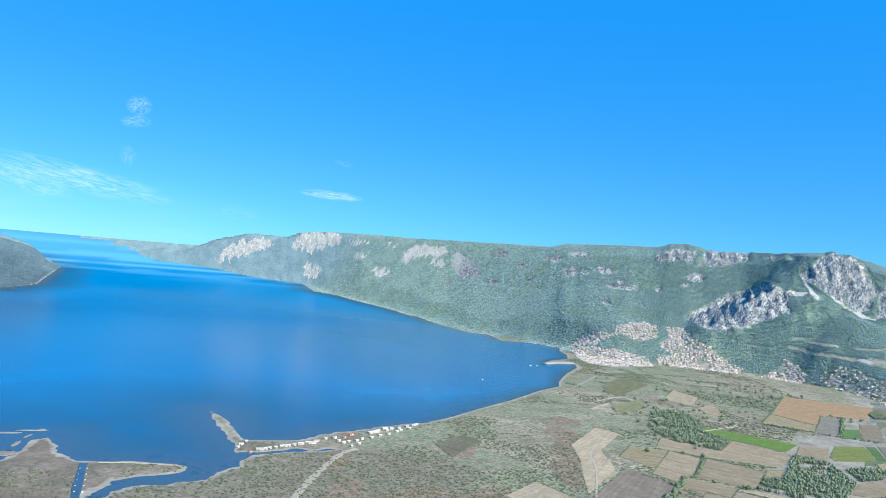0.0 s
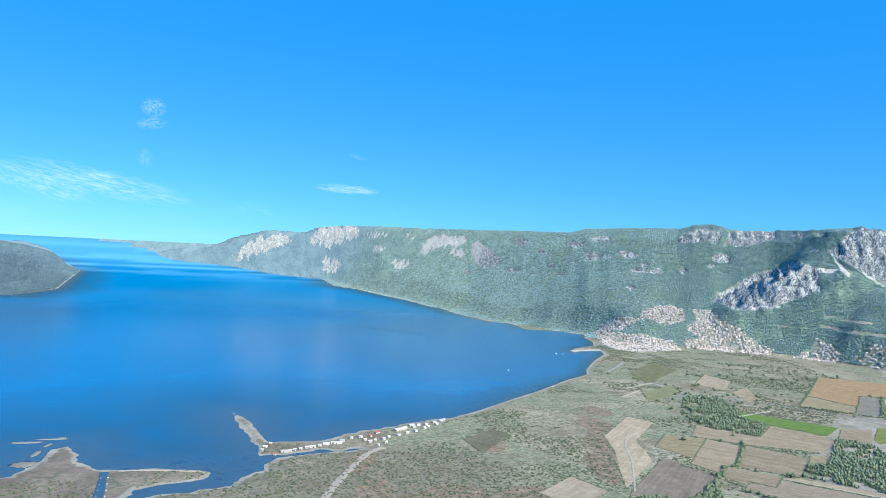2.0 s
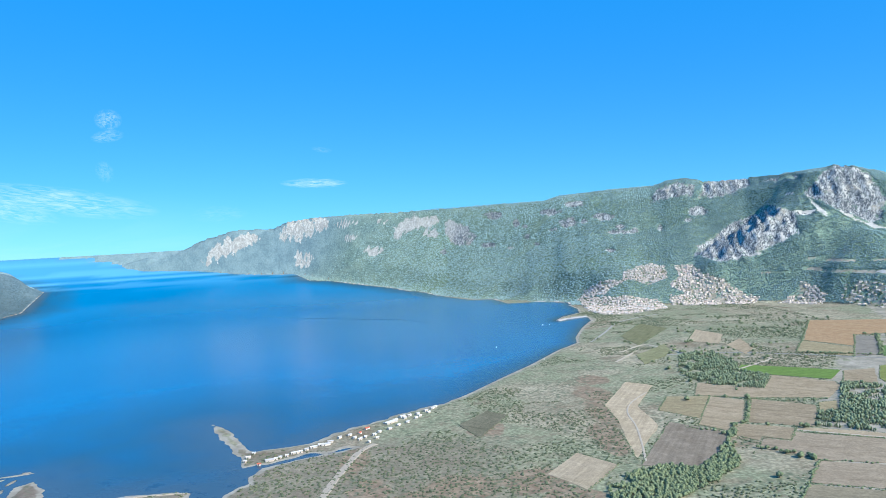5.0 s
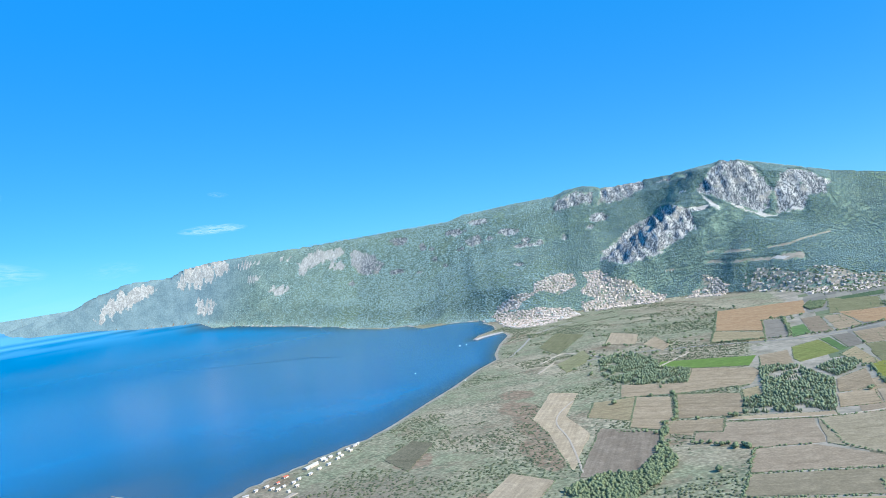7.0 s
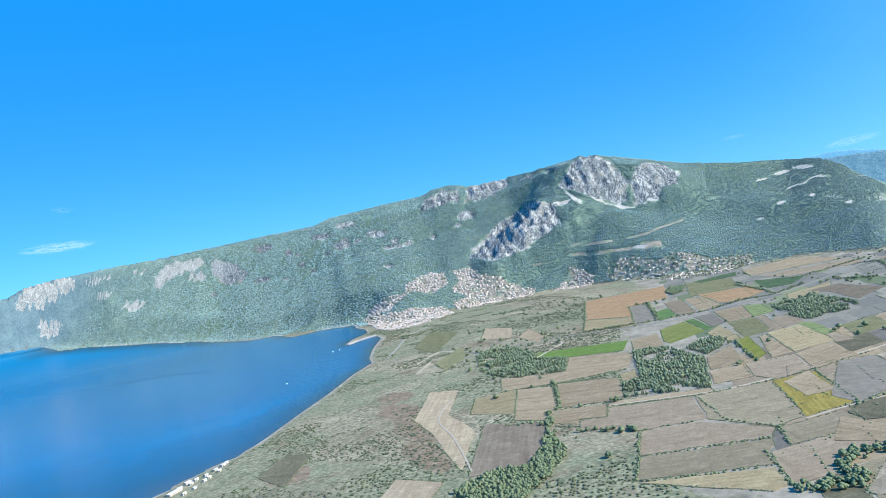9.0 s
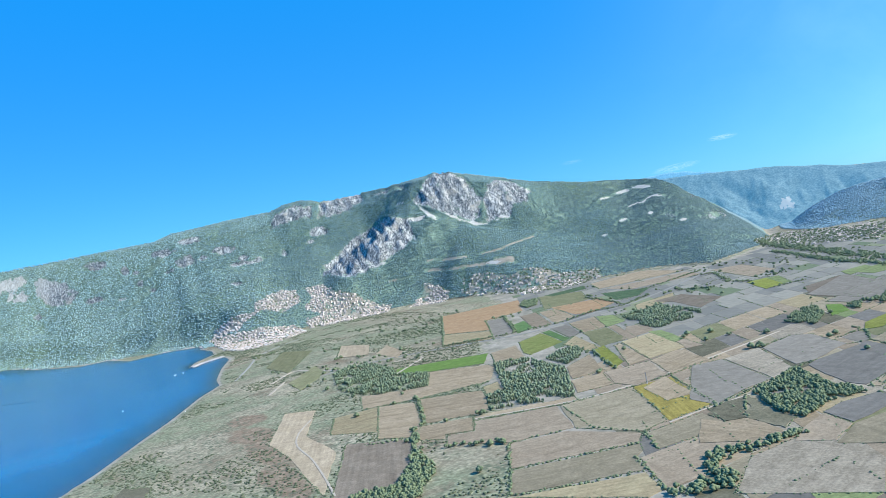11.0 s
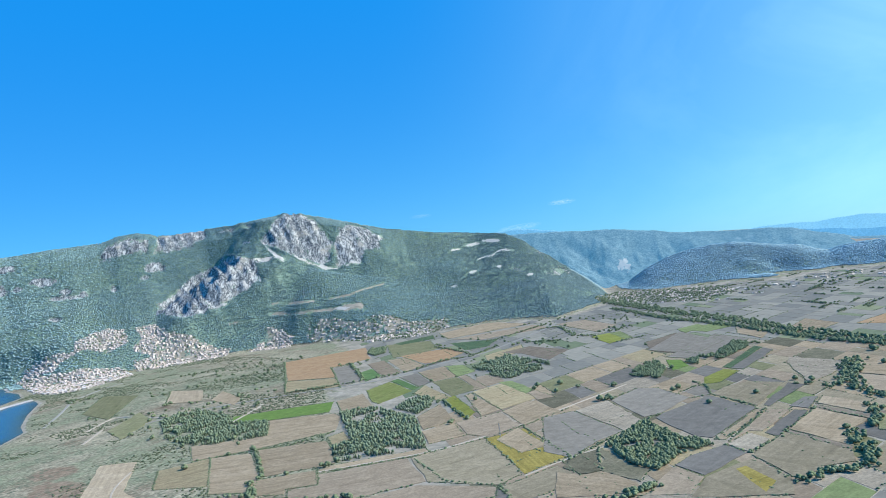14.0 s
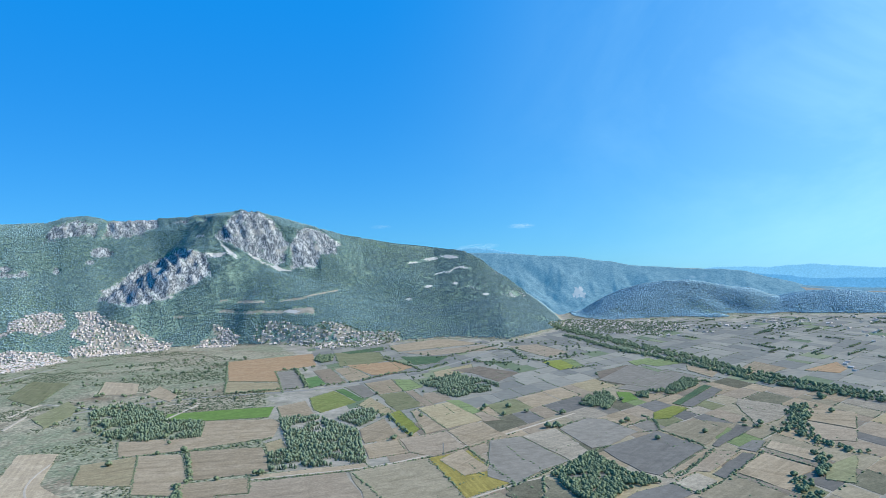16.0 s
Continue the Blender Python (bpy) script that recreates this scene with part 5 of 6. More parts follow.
# small plots between the farms, on a slanting grid
def build_plots():
    rnd = np.random.RandomState(5)
    a, b = np.array([0.505, 0.863]), np.array([0.995, 0.02])
    sets = {0: ([], []), 1: ([], [])}
    single = 0
    origin = np.array([300.0, 500.0])
    s = 0.0
    while s < 3300:
        ds = rnd.uniform(55, 120)
        t = rnd.uniform(-40, 0)
        while t < 2900:
            dt = rnd.uniform(32, 95)
            quad = [origin + a * (s + u) + b * (t + v) for u, v in ((0.8, 0.8), (0.8, dt - 0.8), (ds - 0.8, dt - 0.8), (ds - 0.8, 0.8))]
            t += dt
            q = np.array(quad)
            c = q.mean(0)
            edge = np.interp(c[1], [500, 1000, 1600, 2050, 2400, 3000], [430, 440, 720, 1000, 1350, 1600])
            if c[0] < edge:
                continue
            z, sd, h = ground_z(q[:, 0], q[:, 1])
            az, r = polar(c[0], c[1])
            if h.max() > 0.5 or r > 3560 or sd.min() < 60:
                continue
            if any(within(p, np.array([c[0]]), np.array([c[1]]))[0] for p in GROVE_POLYS):
                continue
            g = 1 if rnd.rand() < 0.07 else 0
            V, F = sets[g]
            apart = single < 205 and 480 < c[0] < 1650 and 700 < c[1] < 1500
            if apart:
                V, F = [], []
                single += 1
            o = len(V)
            zz = 1.45 + 0.1 * rnd.rand()
            q = q + rnd.uniform(-2.5, 2.5, q.shape)
            for e in range(2):
                if rnd.rand() < 0.30:
                    for f in np.arange(0, 1, 5.5 / np.hypot(*(q[e + 1] - q[e]))):
                        if rnd.rand() < 0.75:
                            HEDGE_SPOTS.append(q[e] + (q[e + 1] - q[e]) * f + rnd.normal(0, 0.8, 2))
            V += [(*p, zz) for p in q] + [(*p, 0.9) for p in q]
            F += [(o, o + 1, o + 2, o + 3)] + [(o + 4 + i, o + 4 + (i + 1) % 4, o + (i + 1) % 4, o + i) for i in range(4)]
            if apart:
                at = np.array(V[0])
                me = raw_mesh("field", np.array(V) - at, np.array(F))
                kind = rnd.choice(("olive", "olive", "scrub", "limec")) if g else rnd.choice(("tan", "clay", "stubble", "grey", "clay", "stubble", "plough", "tan", "chaff", "scrub", "slate", "straw"))
                me.materials.append(FIELD[kind])
                ob = new("field", me)
                ob.location = at
                tagged(ob, FIELD_WORDS[kind], "field", "fields on the plain")
        s += ds
    for g, mat, words in ((0, PATCH, "patchwork of tan and grey farm plots"), (1, PATCH_G, "scattered green crop plots")):
        V, F = sets[g]
        me = raw_mesh("farm_plots", np.array(V), np.array(F))
        me.materials.append(mat)
        tagged(new("farm_plots", me), words, "farm plots", kind="stuff")


HEDGE_SPOTS = []


def edge_growth():
    """Weeds and low bushes along the ditches round the fields."""
    rnd = np.random.RandomState(88)
    spots = []
    for poly in FIELD_POLYS:
        for a, b in zip(poly, np.roll(poly, -1, axis=0)):
            if rnd.rand() < 0.55:
                d = np.hypot(*(b - a))
                f = np.arange(0, d, 2.1) / max(d, 1)
                s = a + (b - a) * f[:, None] + rnd.normal(0, 1.0, (len(f), 2))
                spots.append(s[rnd.rand(len(f)) < rnd.uniform(0.5, 1.0)])
    scatter("field_edge_bushes", "shrub", np.concatenate(spots), 2.0, 1.3, OAK, "weeds and low bushes along field ditches", "bushes", 0.6, 62)


edge_growth()
build_plots()
scatter("plot_hedges", "shrub", np.array(HEDGE_SPOTS), 2.9, 1.8, OAK, "low dark hedges between farm plots", "hedges", 0.5, 61)

grove("pine", (621, 2139), (725, 2212), (718, 1988), (683, 1899), (730, 1838), (660, 1703), (588, 1740), (553, 1802), (551, 1926))
grove("pine", (825, 1720), (890, 1695), (874, 1623), (856, 1509), (755, 1359), (727, 1322), (613, 1400), (661, 1485), (705, 1496), (781, 1636))
grove("pine", (893, 1624), (967, 1657), (1006, 1637), (957, 1571), (876, 1530))
grove("pine", (1269, 1805), (1429, 1840), (1341, 1610), (1296, 1574), (1172, 1584), (1187, 1643))
grove("oak", (1399, 2442), (1491, 2545), (1498, 2470), (1416, 2366), (1366, 2349))
grove("oak", (208, 1159), (260, 1214), (316, 1236), (350, 1216), (436, 1306), (418, 1223), (347, 1145), (277, 1090), (200, 1083))
grove("oak", (839, 1068), (965, 1092), (908, 998), (903, 968), (890, 935), (838, 953), (774, 940), (781, 984))
grove("oak", (1249, 1321), (1349, 1370), (1393, 1356), (1325, 1289), (1238, 1246))
grove("oak", (1379, 1279), (1427, 1300), (1432, 1280), (1369, 1242))
grove("oak", (1443, 1289), (1476, 1268), (1625, 1309), (1616, 1269), (1561, 1238), (1425, 1222))


tree_row("oak", 6, (729, 919), (697, 919), (668, 926), (640, 946), (618, 941), (589, 910), (576, 881), (540, 900), (517, 913))
tree_row("oak", 9, (2533, 2380), (2255, 1952), (2094, 1717), (1968, 1516), (1795, 1274), (1689, 1101), (1632, 972), (1599, 867))
tree_row("oak", 6, (2283, 2135), (1992, 1710), (1870, 1460), (1724, 1240), (1636, 1080), (1590, 958), (1561, 857))
tree_row("oak", 3, (913, 2097), (976, 2049), (1057, 2010), (1139, 1971), (1206, 1959), (1328, 1987), (1393, 1944), (1554, 1998))
tree_row("oak", 2, (592, 1624), (550, 1523), (517, 1451), (491, 1439), (466, 1384))
tree_row("shrub", 2, (592, 1624), (645, 1587), (705, 1584), (732, 1589))
tree_row("shrub", 2, (501, 1673), (554, 1643), (587, 1618))
tree_row("shrub", 2, (1191, 2326), (1087, 2138), (1000, 1982))
tree_row("shrub", 2, (1235, 2683), (1030, 2311), (917, 2105))
tree_row("oak", 4, (469, 1396), (438, 1324), (391, 1236), (361, 1207), (327, 1208))
tree_row("shrub", 3, (405, 1437), (438, 1416), (466, 1390))
tree_row("oak", 3, (477, 1299), (507, 1263), (533, 1228))
tree_row("shrub", 2, (529, 1220), (473, 1136), (421, 1059))
tree_row("shrub", 1, (532, 1221), (566, 1209), (604, 1191))
tree_row("shrub", 1, (469, 1128), (528, 1098), (616, 1057))
tree_row("shrub", 1, (420, 1057), (487, 1014), (553, 982))
tree_row("shrub", 2, (650, 1084), (610, 1019))
tree_row("shrub", 2, (578, 1022), (524, 923))
tree_row("shrub", 1, (681, 1293), (630, 1165), (650, 1084))
tree_row("shrub", 1, (801, 1267), (696, 1086))
tree_row("shrub", 1, (877, 1258), (780, 1084))
tree_row("shrub", 1, (570, 1377), (682, 1306), (801, 1267), (894, 1262), (1010, 1267))
tree_row("oak", 3, (1516, 2236), (1453, 2034), (1415, 1968))
tree_row("oak", 3, (1253, 2322), (1174, 2168), (1083, 2008))
tree_row("oak", 2, (972, 1568), (878, 1392))
tree_row("shrub", 1, (1004, 1702), (970, 1574), (1002, 1586))
tree_row("oak", 2, (1619, 2114), (1706, 2116), (1946, 2157))
tree_row("oak", 3, (1840, 2097), (1878, 2049), (1716, 1846), (1705, 1760))
tree_row("oak", 3, (1605, 1936), (1621, 1846), (1635, 1827))
tree_row("oak", 3, (1616, 1620), (1699, 1598))
tree_row("oak", 3, (1787, 1777), (1865, 1751))
tree_row("oak", 5, (1233, 941), (1257, 924), (1434, 982), (1456, 975), (1308, 926), (1228, 895), (1206, 854), (1186, 820), (1168, 795))
tree_row("oak", 4, (1147, 838), (1083, 809), (1031, 797))
tree_row("oak", 5, (1018, 819), (965, 790), (928, 761), (890, 745), (864, 755), (851, 771), (824, 780), (799, 782))
tree_row("oak", 3, (1594, 1258), (1607, 1231))
tree_row("oak", 3, (1567, 994), (1535, 969))
tree_row("shrub", 2, (1229, 1170), (1202, 1127), (1145, 1086))
tree_row("oak", 2, (1064, 1248), (1077, 1233))
tree_row("oak", 2, (1243, 992), (1245, 960))
tree_row("shrub", 2, (1145, 1086), (1088, 978))
tree_row("shrub", 2, (913, 949), (940, 931), (1081, 962))
tree_row("shrub", 2, (929, 948), (959, 931))
tree_row("shrub", 2, (898, 924), (876, 879), (949, 880), (1107, 900))
tree_row("shrub", 2, (771, 1074), (905, 1085), (972, 1094), (1015, 1092))
tree_row("shrub", 2, (826, 1069), (746, 1005))
tree_row("shrub", 1, (1060, 1239), (1155, 1237))
tree_row("shrub", 1, (1111, 1106), (1145, 1086))
tree_row("shrub", 2, (1154, 1166), (1184, 1151), (1209, 1137))
tree_row("shrub", 1, (977, 885), (928, 780))
tree_row("shrub", 1, (1106, 901), (1068, 812))
tree_row("shrub", 1, (856, 867), (806, 792))
LONE = [(599, 1699), (474, 1633), (591, 1626), (854, 1406), (1073, 1240), (1162, 1294), (1137, 1361), (1123, 1452), (1153, 1419), (1330, 1278), (1616, 2033), (1617, 1952), (845, 1400), (1068, 1229), (1057, 1246), (1093, 1377), (996, 1499), (1538, 979), (1101, 1441), (1166, 1019), (1087, 1056), (1270, 976), (1272, 1005), (1152, 1163), (443, 1158), (510, 1238), (525, 1229), (1348, 932), (1421, 919), (1172, 1165)]


for n, (x, y) in enumerate(LONE):
    lone_tree(x, y, n, 0.75 + 0.4 * ((n * 37) % 10) / 10)


# shrubs of the marsh and along the field edges
def build_marsh():
    rnd = np.random.RandomState(77)
    n = 130000
    x, y = rnd.uniform(-900, 1300, n), rnd.uniform(850, 3300, n)
    z, sd, h = ground_z(x, y)
    edge = np.interp(y, [500, 1000, 1600, 2050, 2400, 3400], [430, 440, 720, 1000, 1350, 1800])
    dens = fbm(x / 120, y / 120, 7, 4)
    strip = fbm(x / 260 + y / 500, y / 90 - x / 180, 9, 3)
    keep = (sd > 22) & (h < 2) & (x < edge) & (dens > 0.50) & (rnd.rand(n) < np.clip((dens - 0.46) * 6, 0, 1))
    keep |= (sd > 22) & (h < 2) & (x < edge) & (strip > 0.62) & (rnd.rand(n) < 0.35)
    keep |= (sd > 6) & (h < 2) & (y < 1420) & (x > -460) & (x < 60) & (rnd.rand(n) < 0.62)
    keep &= ~((y > 1450) & (sd < 260) & (sd > 70) & (dens < 0.60))
    for p in FIELD_POLYS:
        keep &= ~within(p, x, y)
    pts = np.column_stack([x, y])[keep]
    scatter("marsh_shrubs", "shrub", pts, 3.6, 1.6, SHRUB, "grey-green tamarisk shrubs and rushes of the marsh", "shrubs", 0.5, 8)
    # thin trees among the plots
    n = 2600
    x, y = rnd.uniform(500, 2900, n), rnd.uniform(700, 2900, n)
    z, sd, h = ground_z(x, y)
    keep = (h < 1) & (sd > 80) & (fbm(x / 200, y / 200, 15, 3) > 0.53) & (y > 1500 + 0.15 * x - 400)
    for p in FIELD_POLYS:
        keep &= ~within(p, x, y)
    scatter("field_trees", "oak", np.column_stack([x, y])[keep], 8.5, 7.5, OAK, "scattered dark trees between farm plots", "trees", 0.4, 9)


build_marsh()


def far_plain_trees():
    """Rows and clumps of trees along the ditches beyond the river."""
    rnd = np.random.RandomState(55)
    spots = []
    for _ in range(170):
        x, y = rnd.uniform(1850, 3300), rnd.uniform(600, 2300)
        if x < 1750 + (y - 900) * 0.62 + 70:
            continue
        along_row = np.array((0.505, 0.863)) if rnd.rand() < 0.4 else np.array((0.995, 0.02))
        n = rnd.randint(4, 26)
        row = np.array((x, y)) + along_row * (np.arange(n) * 6.5)[:, None] + rnd.normal(0, 1.5, (n, 2))
        spots.append(row[rnd.rand(n) < 0.8])
    pts = np.concatenate(spots)
    z, sd, h = ground_z(pts[:, 0], pts[:, 1])
    scatter("far_hedgerows", "oak", pts[h < 1], 6.5, 5.5, OAK, "dark hedgerow trees between far farm plots", "hedgerows", 0.45, 57)


far_plain_trees()


# woods of the mountain sides
def build_woods():
    rnd = np.random.RandomState(99)
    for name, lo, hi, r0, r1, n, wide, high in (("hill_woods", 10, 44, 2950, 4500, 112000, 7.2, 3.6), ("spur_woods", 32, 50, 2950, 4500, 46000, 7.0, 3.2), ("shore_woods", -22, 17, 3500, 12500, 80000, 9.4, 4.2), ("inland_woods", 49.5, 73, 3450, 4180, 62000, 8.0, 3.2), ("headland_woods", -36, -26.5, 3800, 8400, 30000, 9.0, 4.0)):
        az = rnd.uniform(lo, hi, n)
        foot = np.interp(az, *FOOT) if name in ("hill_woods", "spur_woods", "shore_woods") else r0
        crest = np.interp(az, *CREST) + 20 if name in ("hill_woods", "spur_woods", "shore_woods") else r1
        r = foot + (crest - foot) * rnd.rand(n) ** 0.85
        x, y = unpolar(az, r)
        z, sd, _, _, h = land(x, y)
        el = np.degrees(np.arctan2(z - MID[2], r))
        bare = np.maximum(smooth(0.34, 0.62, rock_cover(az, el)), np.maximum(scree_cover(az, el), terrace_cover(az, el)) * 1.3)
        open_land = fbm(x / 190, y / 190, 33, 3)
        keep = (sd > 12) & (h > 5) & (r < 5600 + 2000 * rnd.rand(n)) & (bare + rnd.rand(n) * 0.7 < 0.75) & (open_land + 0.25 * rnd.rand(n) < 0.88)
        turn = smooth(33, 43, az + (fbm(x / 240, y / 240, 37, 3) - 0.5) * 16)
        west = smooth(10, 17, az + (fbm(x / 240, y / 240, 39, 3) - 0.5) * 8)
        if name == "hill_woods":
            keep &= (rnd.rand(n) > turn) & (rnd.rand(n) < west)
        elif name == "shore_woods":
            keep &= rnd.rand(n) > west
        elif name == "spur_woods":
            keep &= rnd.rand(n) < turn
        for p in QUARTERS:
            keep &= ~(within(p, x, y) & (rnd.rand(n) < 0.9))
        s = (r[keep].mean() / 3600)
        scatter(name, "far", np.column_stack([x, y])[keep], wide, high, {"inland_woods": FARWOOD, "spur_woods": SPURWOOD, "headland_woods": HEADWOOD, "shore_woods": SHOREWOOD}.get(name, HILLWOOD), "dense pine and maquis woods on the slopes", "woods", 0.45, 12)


build_woods()


# ================= the town and the villages =================
def build_town():
    rnd = np.random.RandomState(21)
    kinds = []
    for n, (l, w, hh, rh, mat) in enumerate(((10.0, 8.4, 3.6, 1.7, ROOF_T), (8.0, 7.4, 3.2, 1.6, ROOF_T), (13.0, 8.2, 3.9, 1.4, ROOF_W))):
        k = build_house(l, w, hh, rh, mat)
        words = ("whitewashed two-storey house with pale clay-tiled roof", "small whitewashed house with clay-tiled gable roof", "long white town house under a pale roof")[n]
        tagged(k, words, "house", "houses of the town")
        kinds.append(k)
    made, joined_v, joined_w, joined_r = 0, [], [], []
    o = 0
    first = [True] * 3
    for qn, poly in enumerate(QUARTERS):
        sparse = qn >= 4
        pts = fill(poly, 12.6 if not sparse else 19 + 9 * (qn > 4), 4.4 if not sparse else 9, 500 + qn)
        for x, y in pts:
            if fbm(np.array(x / 60), np.array(y / 60), 19, 3) < (0.30 if not sparse else 0.40) or (sparse and rnd.rand() < 0.2):
                continue
            z, sd, h = (float(a[0]) for a in ground_z(x, y))
            if sd < 14:
                continue
            k = rnd.randint(3)
            turn = rnd.choice([20, 65, 110, -25]) + rnd.uniform(-12, 12)
            px, py, pz = drawn_in((x, y, z))
            if qn < 3 and made < 290 and rnd.rand() < 0.4:
                m = pose(px, py, pz, 0, 0, turn)
                if first[k]:
                    kinds[k].matrix_basis = m
                    first[k] = False
                else:
                    copy_thing(kinds[k], m)
                made += 1
            else:
                v, f, r = house_mesh(*((10.0, 8.4, 3.6, 1.7), (8.0, 7.4, 3.2, 1.6), (13.0, 8.2, 3.9, 1.4))[k])
                c, s = math.cos(radians(turn)), math.sin(radians(turn))
                v = np.column_stack([v[:, 0] * c - v[:, 1] * s + px, v[:, 0] * s + v[:, 1] * c + py, v[:, 2] + pz])
                joined_v.append(v)
                joined_w.append(f + o)
                joined_r.append(r + o)
                o += len(v)
    # farmsteads scattered over the plain beyond the river
    for x, y in np.column_stack([rnd.uniform(1850, 3300, 420), rnd.uniform(650, 2300, 420)]):
        z, sd, h = (float(a[0]) for a in ground_z(x, y))
        if h > 1 or x < 1750 + (y - 900) * 0.62 + 60 or fbm(np.array(x / 240), np.array(y / 240), 29, 3) < 0.50:
            continue
        v, f, r = house_mesh(rnd.uniform(9, 16), rnd.uniform(7, 10), 3.4, 1.5)
        turn = rnd.uniform(0, 3.14)
        c, s = math.cos(turn), math.sin(turn)
        px, py, pz = drawn_in((x, y, z))
        joined_v.append(np.column_stack([v[:, 0] * c - v[:, 1] * s + px, v[:, 0] * s + v[:, 1] * c + py, v[:, 2] + pz]))
        joined_w.append(f + o)
        joined_r.append(r + o)
        o += len(v)
    v, f, r = np.concatenate(joined_v), np.concatenate(joined_w), np.concatenate(joined_r)
    me = raw_mesh("village_houses", v, np.concatenate([f, r]))
    me.materials.append(FAR_WALL)
    me.materials.append(FAR_ROOF)
    idx = np.zeros(len(f) + len(r), np.int32)
    idx[len(f):] = 1
    me.polygons.foreach_set("material_index", idx)
    tagged(new("village_houses", me), "far white houses with clay roofs", "houses", kind="stuff")
    # garden trees
    trees = []
    for qn, poly in enumerate(QUARTERS):
        p = fill(poly, 15 if qn < 4 else 13, 6, 700 + qn)
        trees.append(p[rnd.rand(len(p)) < (0.6 if qn < 3 else 0.7)])
    scatter("garden_trees", "oak", np.concatenate(trees), 6.5, 6.0, OAK, "dark green garden trees among the houses", "trees", 0.4, 31)


FAR_WALL = make_pieces("far_whitewash", (0.80, 0.72, 0.64), (0.58, 0.50, 0.43))
FAR_ROOF = make_pieces("far_clay_roofs", (0.58, 0.41, 0.31), (0.78, 0.69, 0.60))
build_town()


# ================= the beach spit, the harbour and small things =================
def shed(x, y, long, wide, turn, roof=None, high=3.2, words="low white beach shed on the spit"):
    """A low shed of the beach clubs: walls, shallow roof, a door."""
    h = build_house(long, wide, high, 1.0, roof or ROOF_W, None, False)
    h.name = "beach_shed"
    bm = bmesh.new()
    box(bm, -long * 0.2 - 0.6, -long * 0.2 + 0.6, -wide / 2 - 0.06, -wide / 2 + 0.04, 0, 2.1)
    part("door", bm, GLASS, h)
    h.matrix_basis = pose(x, y, float(ground_z(x, y)[0][0]), 0, 0, turn)
    return tagged(h, words, "shed", "sheds on the beach spit")


shed(-110, 1586, 30.6, 11.0, 50)
shed(-215, 1452, 14.9, 8.2, 20)
shed(-234, 1439, 11.5, 6.3, 20)
shed(-296, 1375, 13.5, 7.4, 20)
shed(-336, 1398, 7.3, 4.5, 20)
shed(-309, 1357, 5.5, 4.5, 20, CANVAS, 3.0, "beach bar under a red canvas roof")
shed(-281, 1389, 5.0, 4.5, 20)
shed(-272, 1397, 5.0, 4.5, 20)
shed(-264, 1408, 5.7, 4.5, 20)
shed(-252, 1416, 5.7, 4.5, 20)
shed(-244, 1427, 6.5, 4.5, 20)
shed(-196, 1493, 6.8, 4.5, 50)
shed(-180, 1506, 8.6, 4.7, 50)
shed(-158, 1474, 8.4, 4.6, 50)
shed(-152, 1547, 10.6, 5.8, 50, CANVAS, 3.0, "beach bar under a red canvas roof")
shed(-135, 1500, 7.7, 4.5, 50)
shed(-127, 1518, 6.9, 4.5, 50)
shed(-90, 1626, 12.9, 7.1, 50)
shed(-76, 1632, 9.3, 5.1, 50)
shed(-60, 1643, 8.4, 4.6, 50)
shed(-44, 1665, 9.5, 5.2, 50)
shed(-31, 1687, 9.6, 5.3, 50)
shed(-62, 1609, 7.3, 4.5, 50)
shed(-109, 1536, 8.7, 4.8, 50)
shed(-94, 1560, 8.0, 4.5, 50)
shed(-78, 1579, 8.1, 4.5, 50)
shed(-162, 1516, 6.0, 4.5, 50, CANVAS, 3.0, "beach bar under a red canvas roof")
shed(-140, 1452, 5.0, 4.5, 50)
shed(-332, 1420, 5.0, 4.5, 20)
shed(-336, 1377, 5.0, 4.5, 20)
shed(-209, 1468, 9.2, 5.1, 20)
shed(-223, 1451, 9.1, 5.0, 20)
shed(-169, 1486, 7.6, 4.5, 50)
shed(-150, 1487, 5.9, 4.5, 50)
shed(-128, 1476, 6.7, 4.5, 50)
shed(-55, 1624, 7.4, 4.5, 50)
shed(-38, 1650, 7.5, 4.5, 50)
shed(-25, 1698, 8.7, 4.8, 50)
shed(-102, 1601, 10.0, 5.5, 50)
shed(-84, 1612, 8.2, 4.5, 50)
shed(-287, 1382, 5.6, 4.5, 20)
shed(-258, 1412, 5.7, 4.5, 20)



def boat(x, y, long, turn):
    """A small motor boat: pointed hull and a cabin."""
    root = new("boat")
    bm = bmesh.new()
    w = long * 0.17
    out = [(-0.5, -0.8), (0.15, -1), (0.38, -0.6), (0.5, 0), (0.38, 0.6), (0.15, 1), (-0.5, 0.8)]
    top = [bm.verts.new((a * long, b * w, 0.9)) for a, b in out]
    low = [bm.verts.new((a * long * 0.92, b * w * 0.7, -0.3)) for a, b in out]
    bm.faces.new(top)
    for i in range(len(out)):
        j = (i + 1) % len(out)
        bm.faces.new((low[i], low[j], top[j], top[i]))
    part("hull", bm, HULL, root)
    bm = bmesh.new()
    v = box(bm, -long * 0.25, long * 0.12, -w * 0.6, w * 0.6, 0.9, 2.3)
    for q in v[4:]:
        q.co.x *= 0.85
        q.co.y *= 0.85
    part("cabin", bm, HULL, root)
    root.matrix_basis = pose(x, y, 0.05, 0, 0, turn)
    return tagged(root, "small white motor boat on calm water", "boat", "boats in the bay")


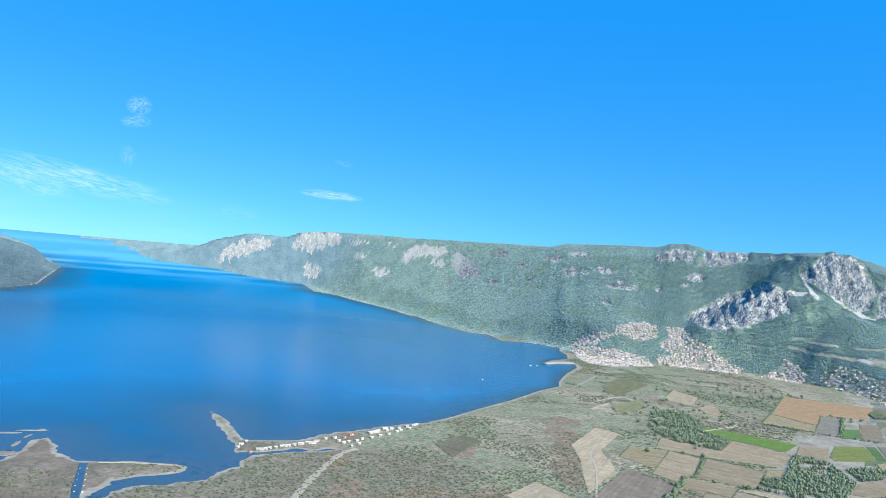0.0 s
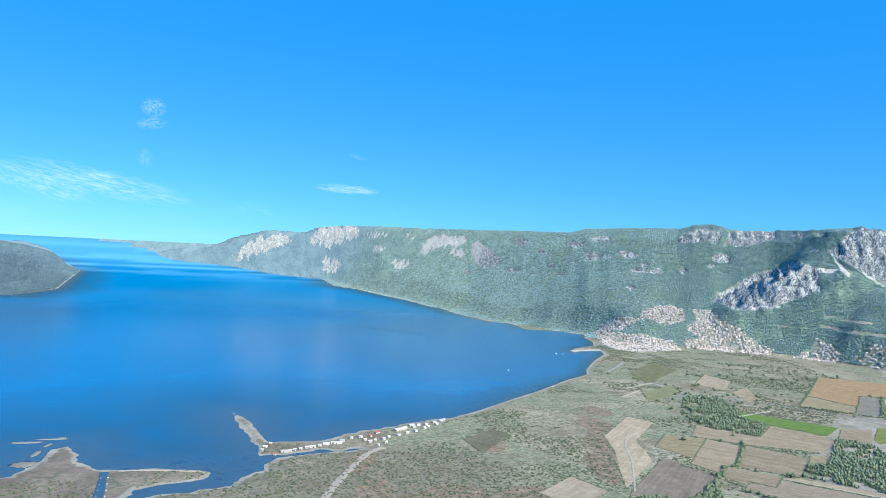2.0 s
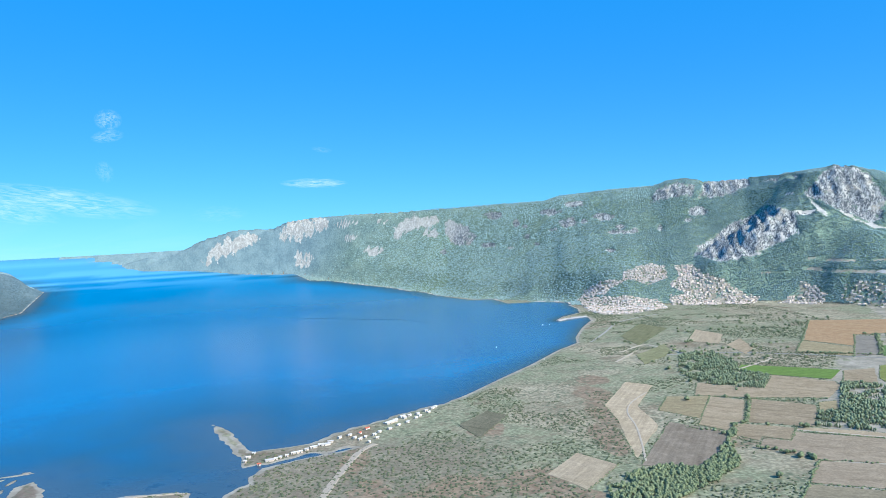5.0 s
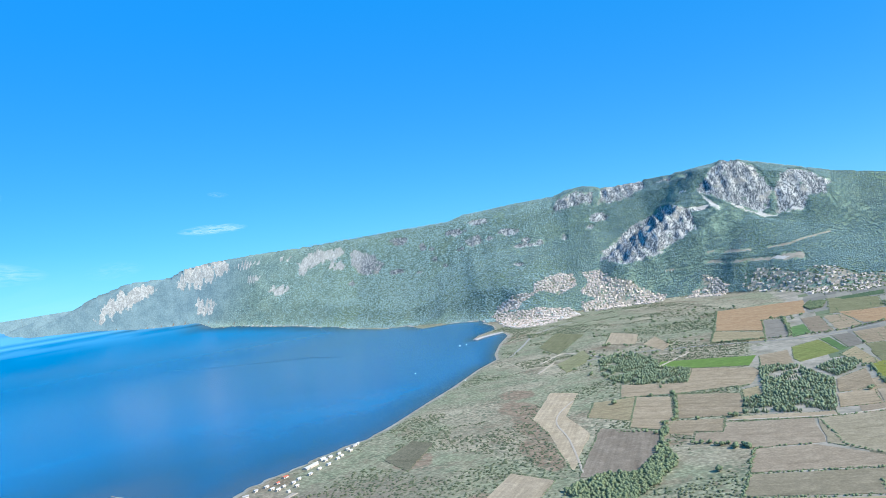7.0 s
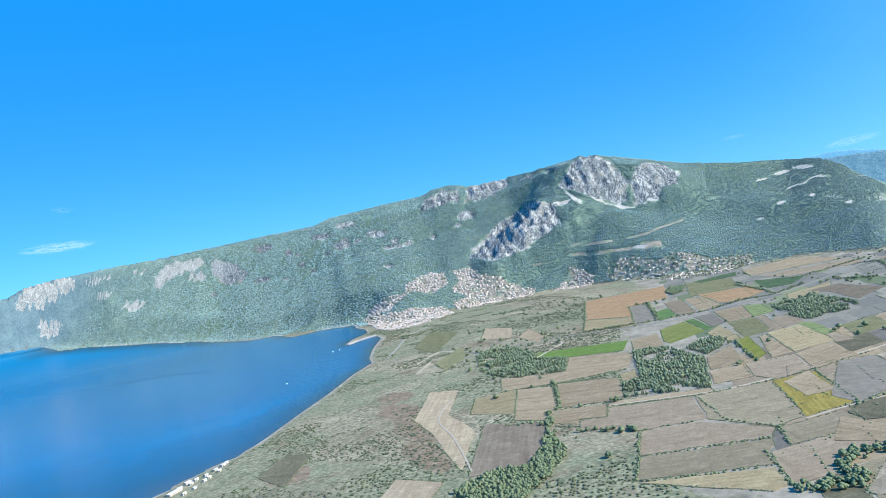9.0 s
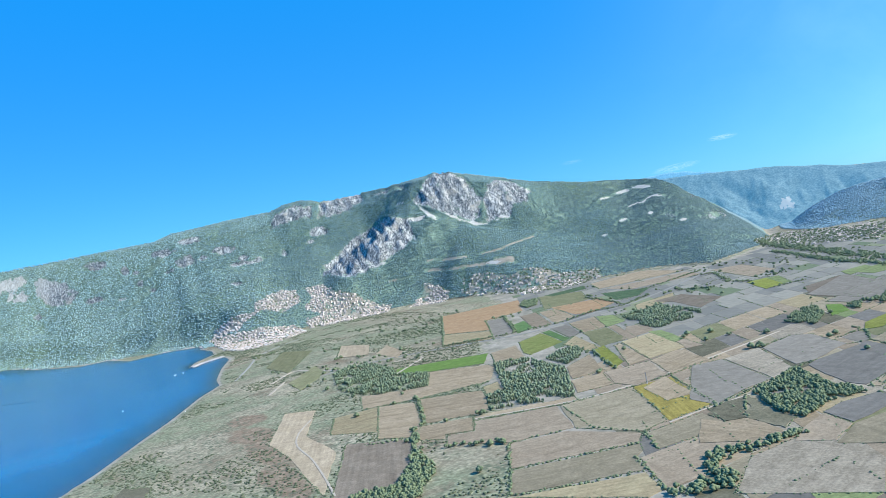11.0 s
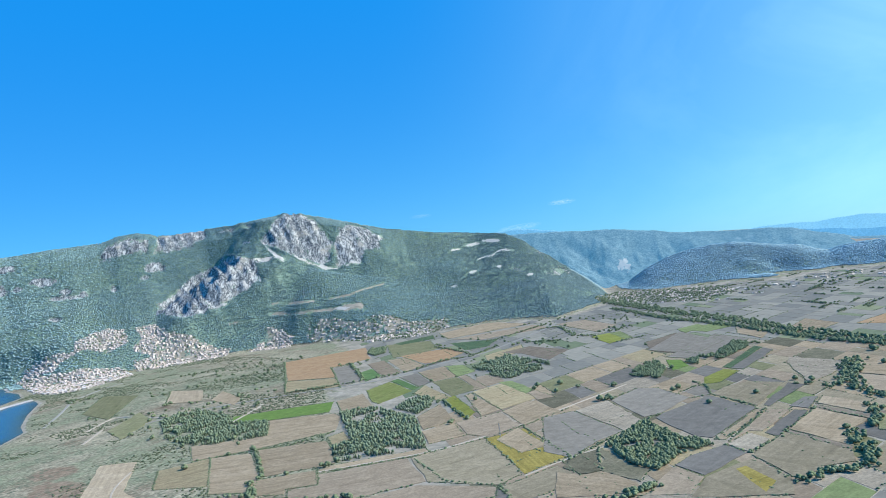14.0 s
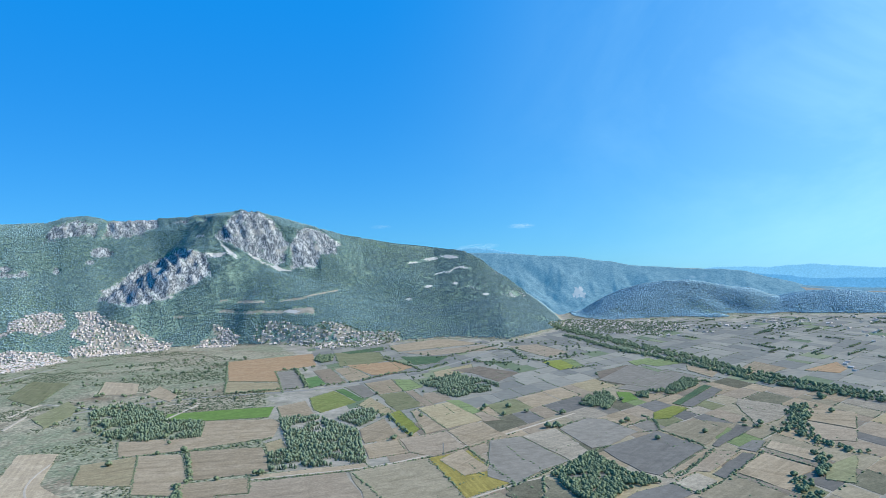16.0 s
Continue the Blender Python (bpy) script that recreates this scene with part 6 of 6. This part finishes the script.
boat(376, 2948, 9, 20)
boat(402, 2956, 7, 60)
boat(274, 2203, 6, 40)
boat(-449, 4716, 5, 0)
boat(-2340, 4889, 10, 50)
boat(165, 2470, 4, 0)
boat(-483, 1065, 6, 80)
boat(-493, 1089, 6, 81)
boat(-503, 1115, 6, 82)
boat(-514, 1143, 6, 83)
boat(-525, 1171, 6, 84)
boat(-473, 1069, 6, 85)
boat(-483, 1094, 6, 86)
boat(-493, 1120, 6, 87)
boat(-504, 1147, 6, 88)
boat(-516, 1176, 6, 89)



def breakwater():
    """The stone mole of the harbour, with a concrete walkway."""
    root = new("breakwater")
    rnd = random.Random(3)
    a, b, c = Vector((575, 3140)), Vector((486, 3090)), Vector((446, 3046))
    bm = bmesh.new()
    for p, q, n in ((a, b, 26), (b, c, 18)):
        for k in range(n):
            for side in (-1, 0, 1):
                o = p.lerp(q, k / n)
                d = (q - p).normalized()
                s = rnd.uniform(2.2, 3.8)
                m = Matrix.Translation((o.x - d.y * side * 5, o.y + d.x * side * 5, 0.6 + (side == 0) * 0.8)) @ Euler((rnd.random() * 3, rnd.random() * 3, rnd.random() * 3)).to_matrix().to_4x4()
                bmesh.ops.create_icosphere(bm, subdivisions=1, radius=s, matrix=m)
    part("boulders", bm, CONCRETE, root)
    bm = bmesh.new()
    for p, q in ((a, b), (b, c)):
        d = (q - p).normalized()
        n = Vector((-d.y, d.x)) * 3.2
        pts = [p - n, q - n, q + n, p + n]
        flat_poly(bm, [(v.x, v.y) for v in pts], 3.2, 1.5)
    part("walkway", bm, CONCRETE, root)
    return tagged(root, "pale stone breakwater of the little harbour", "breakwater")


breakwater()


def mast(x, y, z, high, words):
    """A slender lattice mast: three legs, braces, cross arms."""
    root = new("radio_mast")
    legs = [Vector((math.cos(a), math.sin(a), 0)) for a in (0, 2.09, 4.19)]
    w0, w1 = high * 0.07, high * 0.02

    def bar(bm, a, b, r):
        q = (b - a).to_track_quat("Z", "Y")
        ring = [[bm.verts.new(p + q @ Vector((math.cos(k * 1.571) * r, math.sin(k * 1.571) * r, 0))) for k in range(4)] for p in (a, b)]
        for k in range(4):
            bm.faces.new((ring[0][k], ring[0][(k + 1) % 4], ring[1][(k + 1) % 4], ring[1][k]))

    up = Vector((0, 0, high))
    for l in legs:
        bm = bmesh.new()
        bar(bm, l * w0, l * w1 + up, 0.25)
        part("leg", bm, STEEL, root)
    for k in range(6):
        f, g = k / 6, (k + 1) / 6
        bm = bmesh.new()
        for i in range(3):
            a, b = legs[i], legs[(i + 1) % 3]
            bar(bm, a * (w0 + (w1 - w0) * f) + up * f, b * (w0 + (w1 - w0) * g) + up * g, 0.12)
        part("brace", bm, STEEL, root)
    bm = bmesh.new()
    bar(bm, Vector((-high * 0.09, 0, high * 0.86)), Vector((high * 0.09, 0, high * 0.86)), 0.2)
    part("cross_arm", bm, STEEL, root)
    root.matrix_basis = Matrix.Translation(Vector(drawn_in((x, y, z))))
    return tagged(root, words, "mast", "masts")


for az, r, high in ((27.6, 3560, 24), (28.3, 3565, 30), (28.6, 3570, 20), (24.9, 3690, 26)):
    x, y = (float(v) for v in unpolar(az, r))
    mast(x, y, float(ground_z(x, y)[0][0]) - 2, high, "slender steel radio mast on the summit")
mast(822, 1256, 1.2, 20, "lattice power pylon standing between fields")



def sandbar(x, y, long, wide, turn):
    """A low bank of sand that just breaks the water."""
    v, f = blob(int(x) % 97, 1, 1, 0.0, 7, 18)
    v = (v - (0, 0, 0.5)) * (long, wide, 1.6)
    me = raw_mesh("sandbar", v, f)
    set_smooth(me)
    me.materials.append(SAND)
    ob = new("sandbar", me)
    ob.matrix_world = pose(x, y, 0.0, 0, 0, turn)
    return tagged(ob, "low pale sandbar in the shallows", "sandbar", kind="structure")


SAND = make_plain("wet_sand", (0.30, 0.27, 0.22), 0.9, 0.3, 0, 0.12)
sandbar(-736, 1344, 54, 11, 20)
sandbar(-709, 1373, 54, 9, 20)
sandbar(-685, 1281, 10, 41, 10)
sandbar(-694, 1336, 7, 35, 0)
sandbar(-671, 1220, 36, 35, 30)
sandbar(-696, 1386, 14, 8, 10)



def drift_line(*pts):
    """A thin dark drift line on the calm water, laid on as a ribbon."""
    bm = bmesh.new()
    rnd = random.Random(12)
    prev = None
    for (ax, ay), (bx, by) in zip(pts, pts[1:]):
        n = max(2, int(math.hypot(bx - ax, by - ay) / 12))
        for k in range(n):
            x, y = ax + (bx - ax) * k / n + rnd.uniform(-3, 3), ay + (by - ay) * k / n + rnd.uniform(-3, 3)
            w = rnd.uniform(2.0, 6.0)
            row = [bm.verts.new((x, y + o, z)) for o, z in ((-w, 0.02), (0, 0.14), (w, 0.02))]
            if prev:
                for i in range(2):
                    bm.faces.new((prev[i], row[i], row[i + 1], prev[i + 1]))
            prev = row
    ob = part("drift_line", bm, make_plain("dark_drift", (0.012, 0.07, 0.13), 0.6, 0.3, 0, 0.1))
    return tagged(ob, "thin dark drift line on the calm water", "drift line", kind="structure")


drift_line((-870, 3880), (-726, 3737), (-616, 3659), (-514, 3600), (-367, 3500), (-275, 3455), (-167, 3387), (-29, 3204))
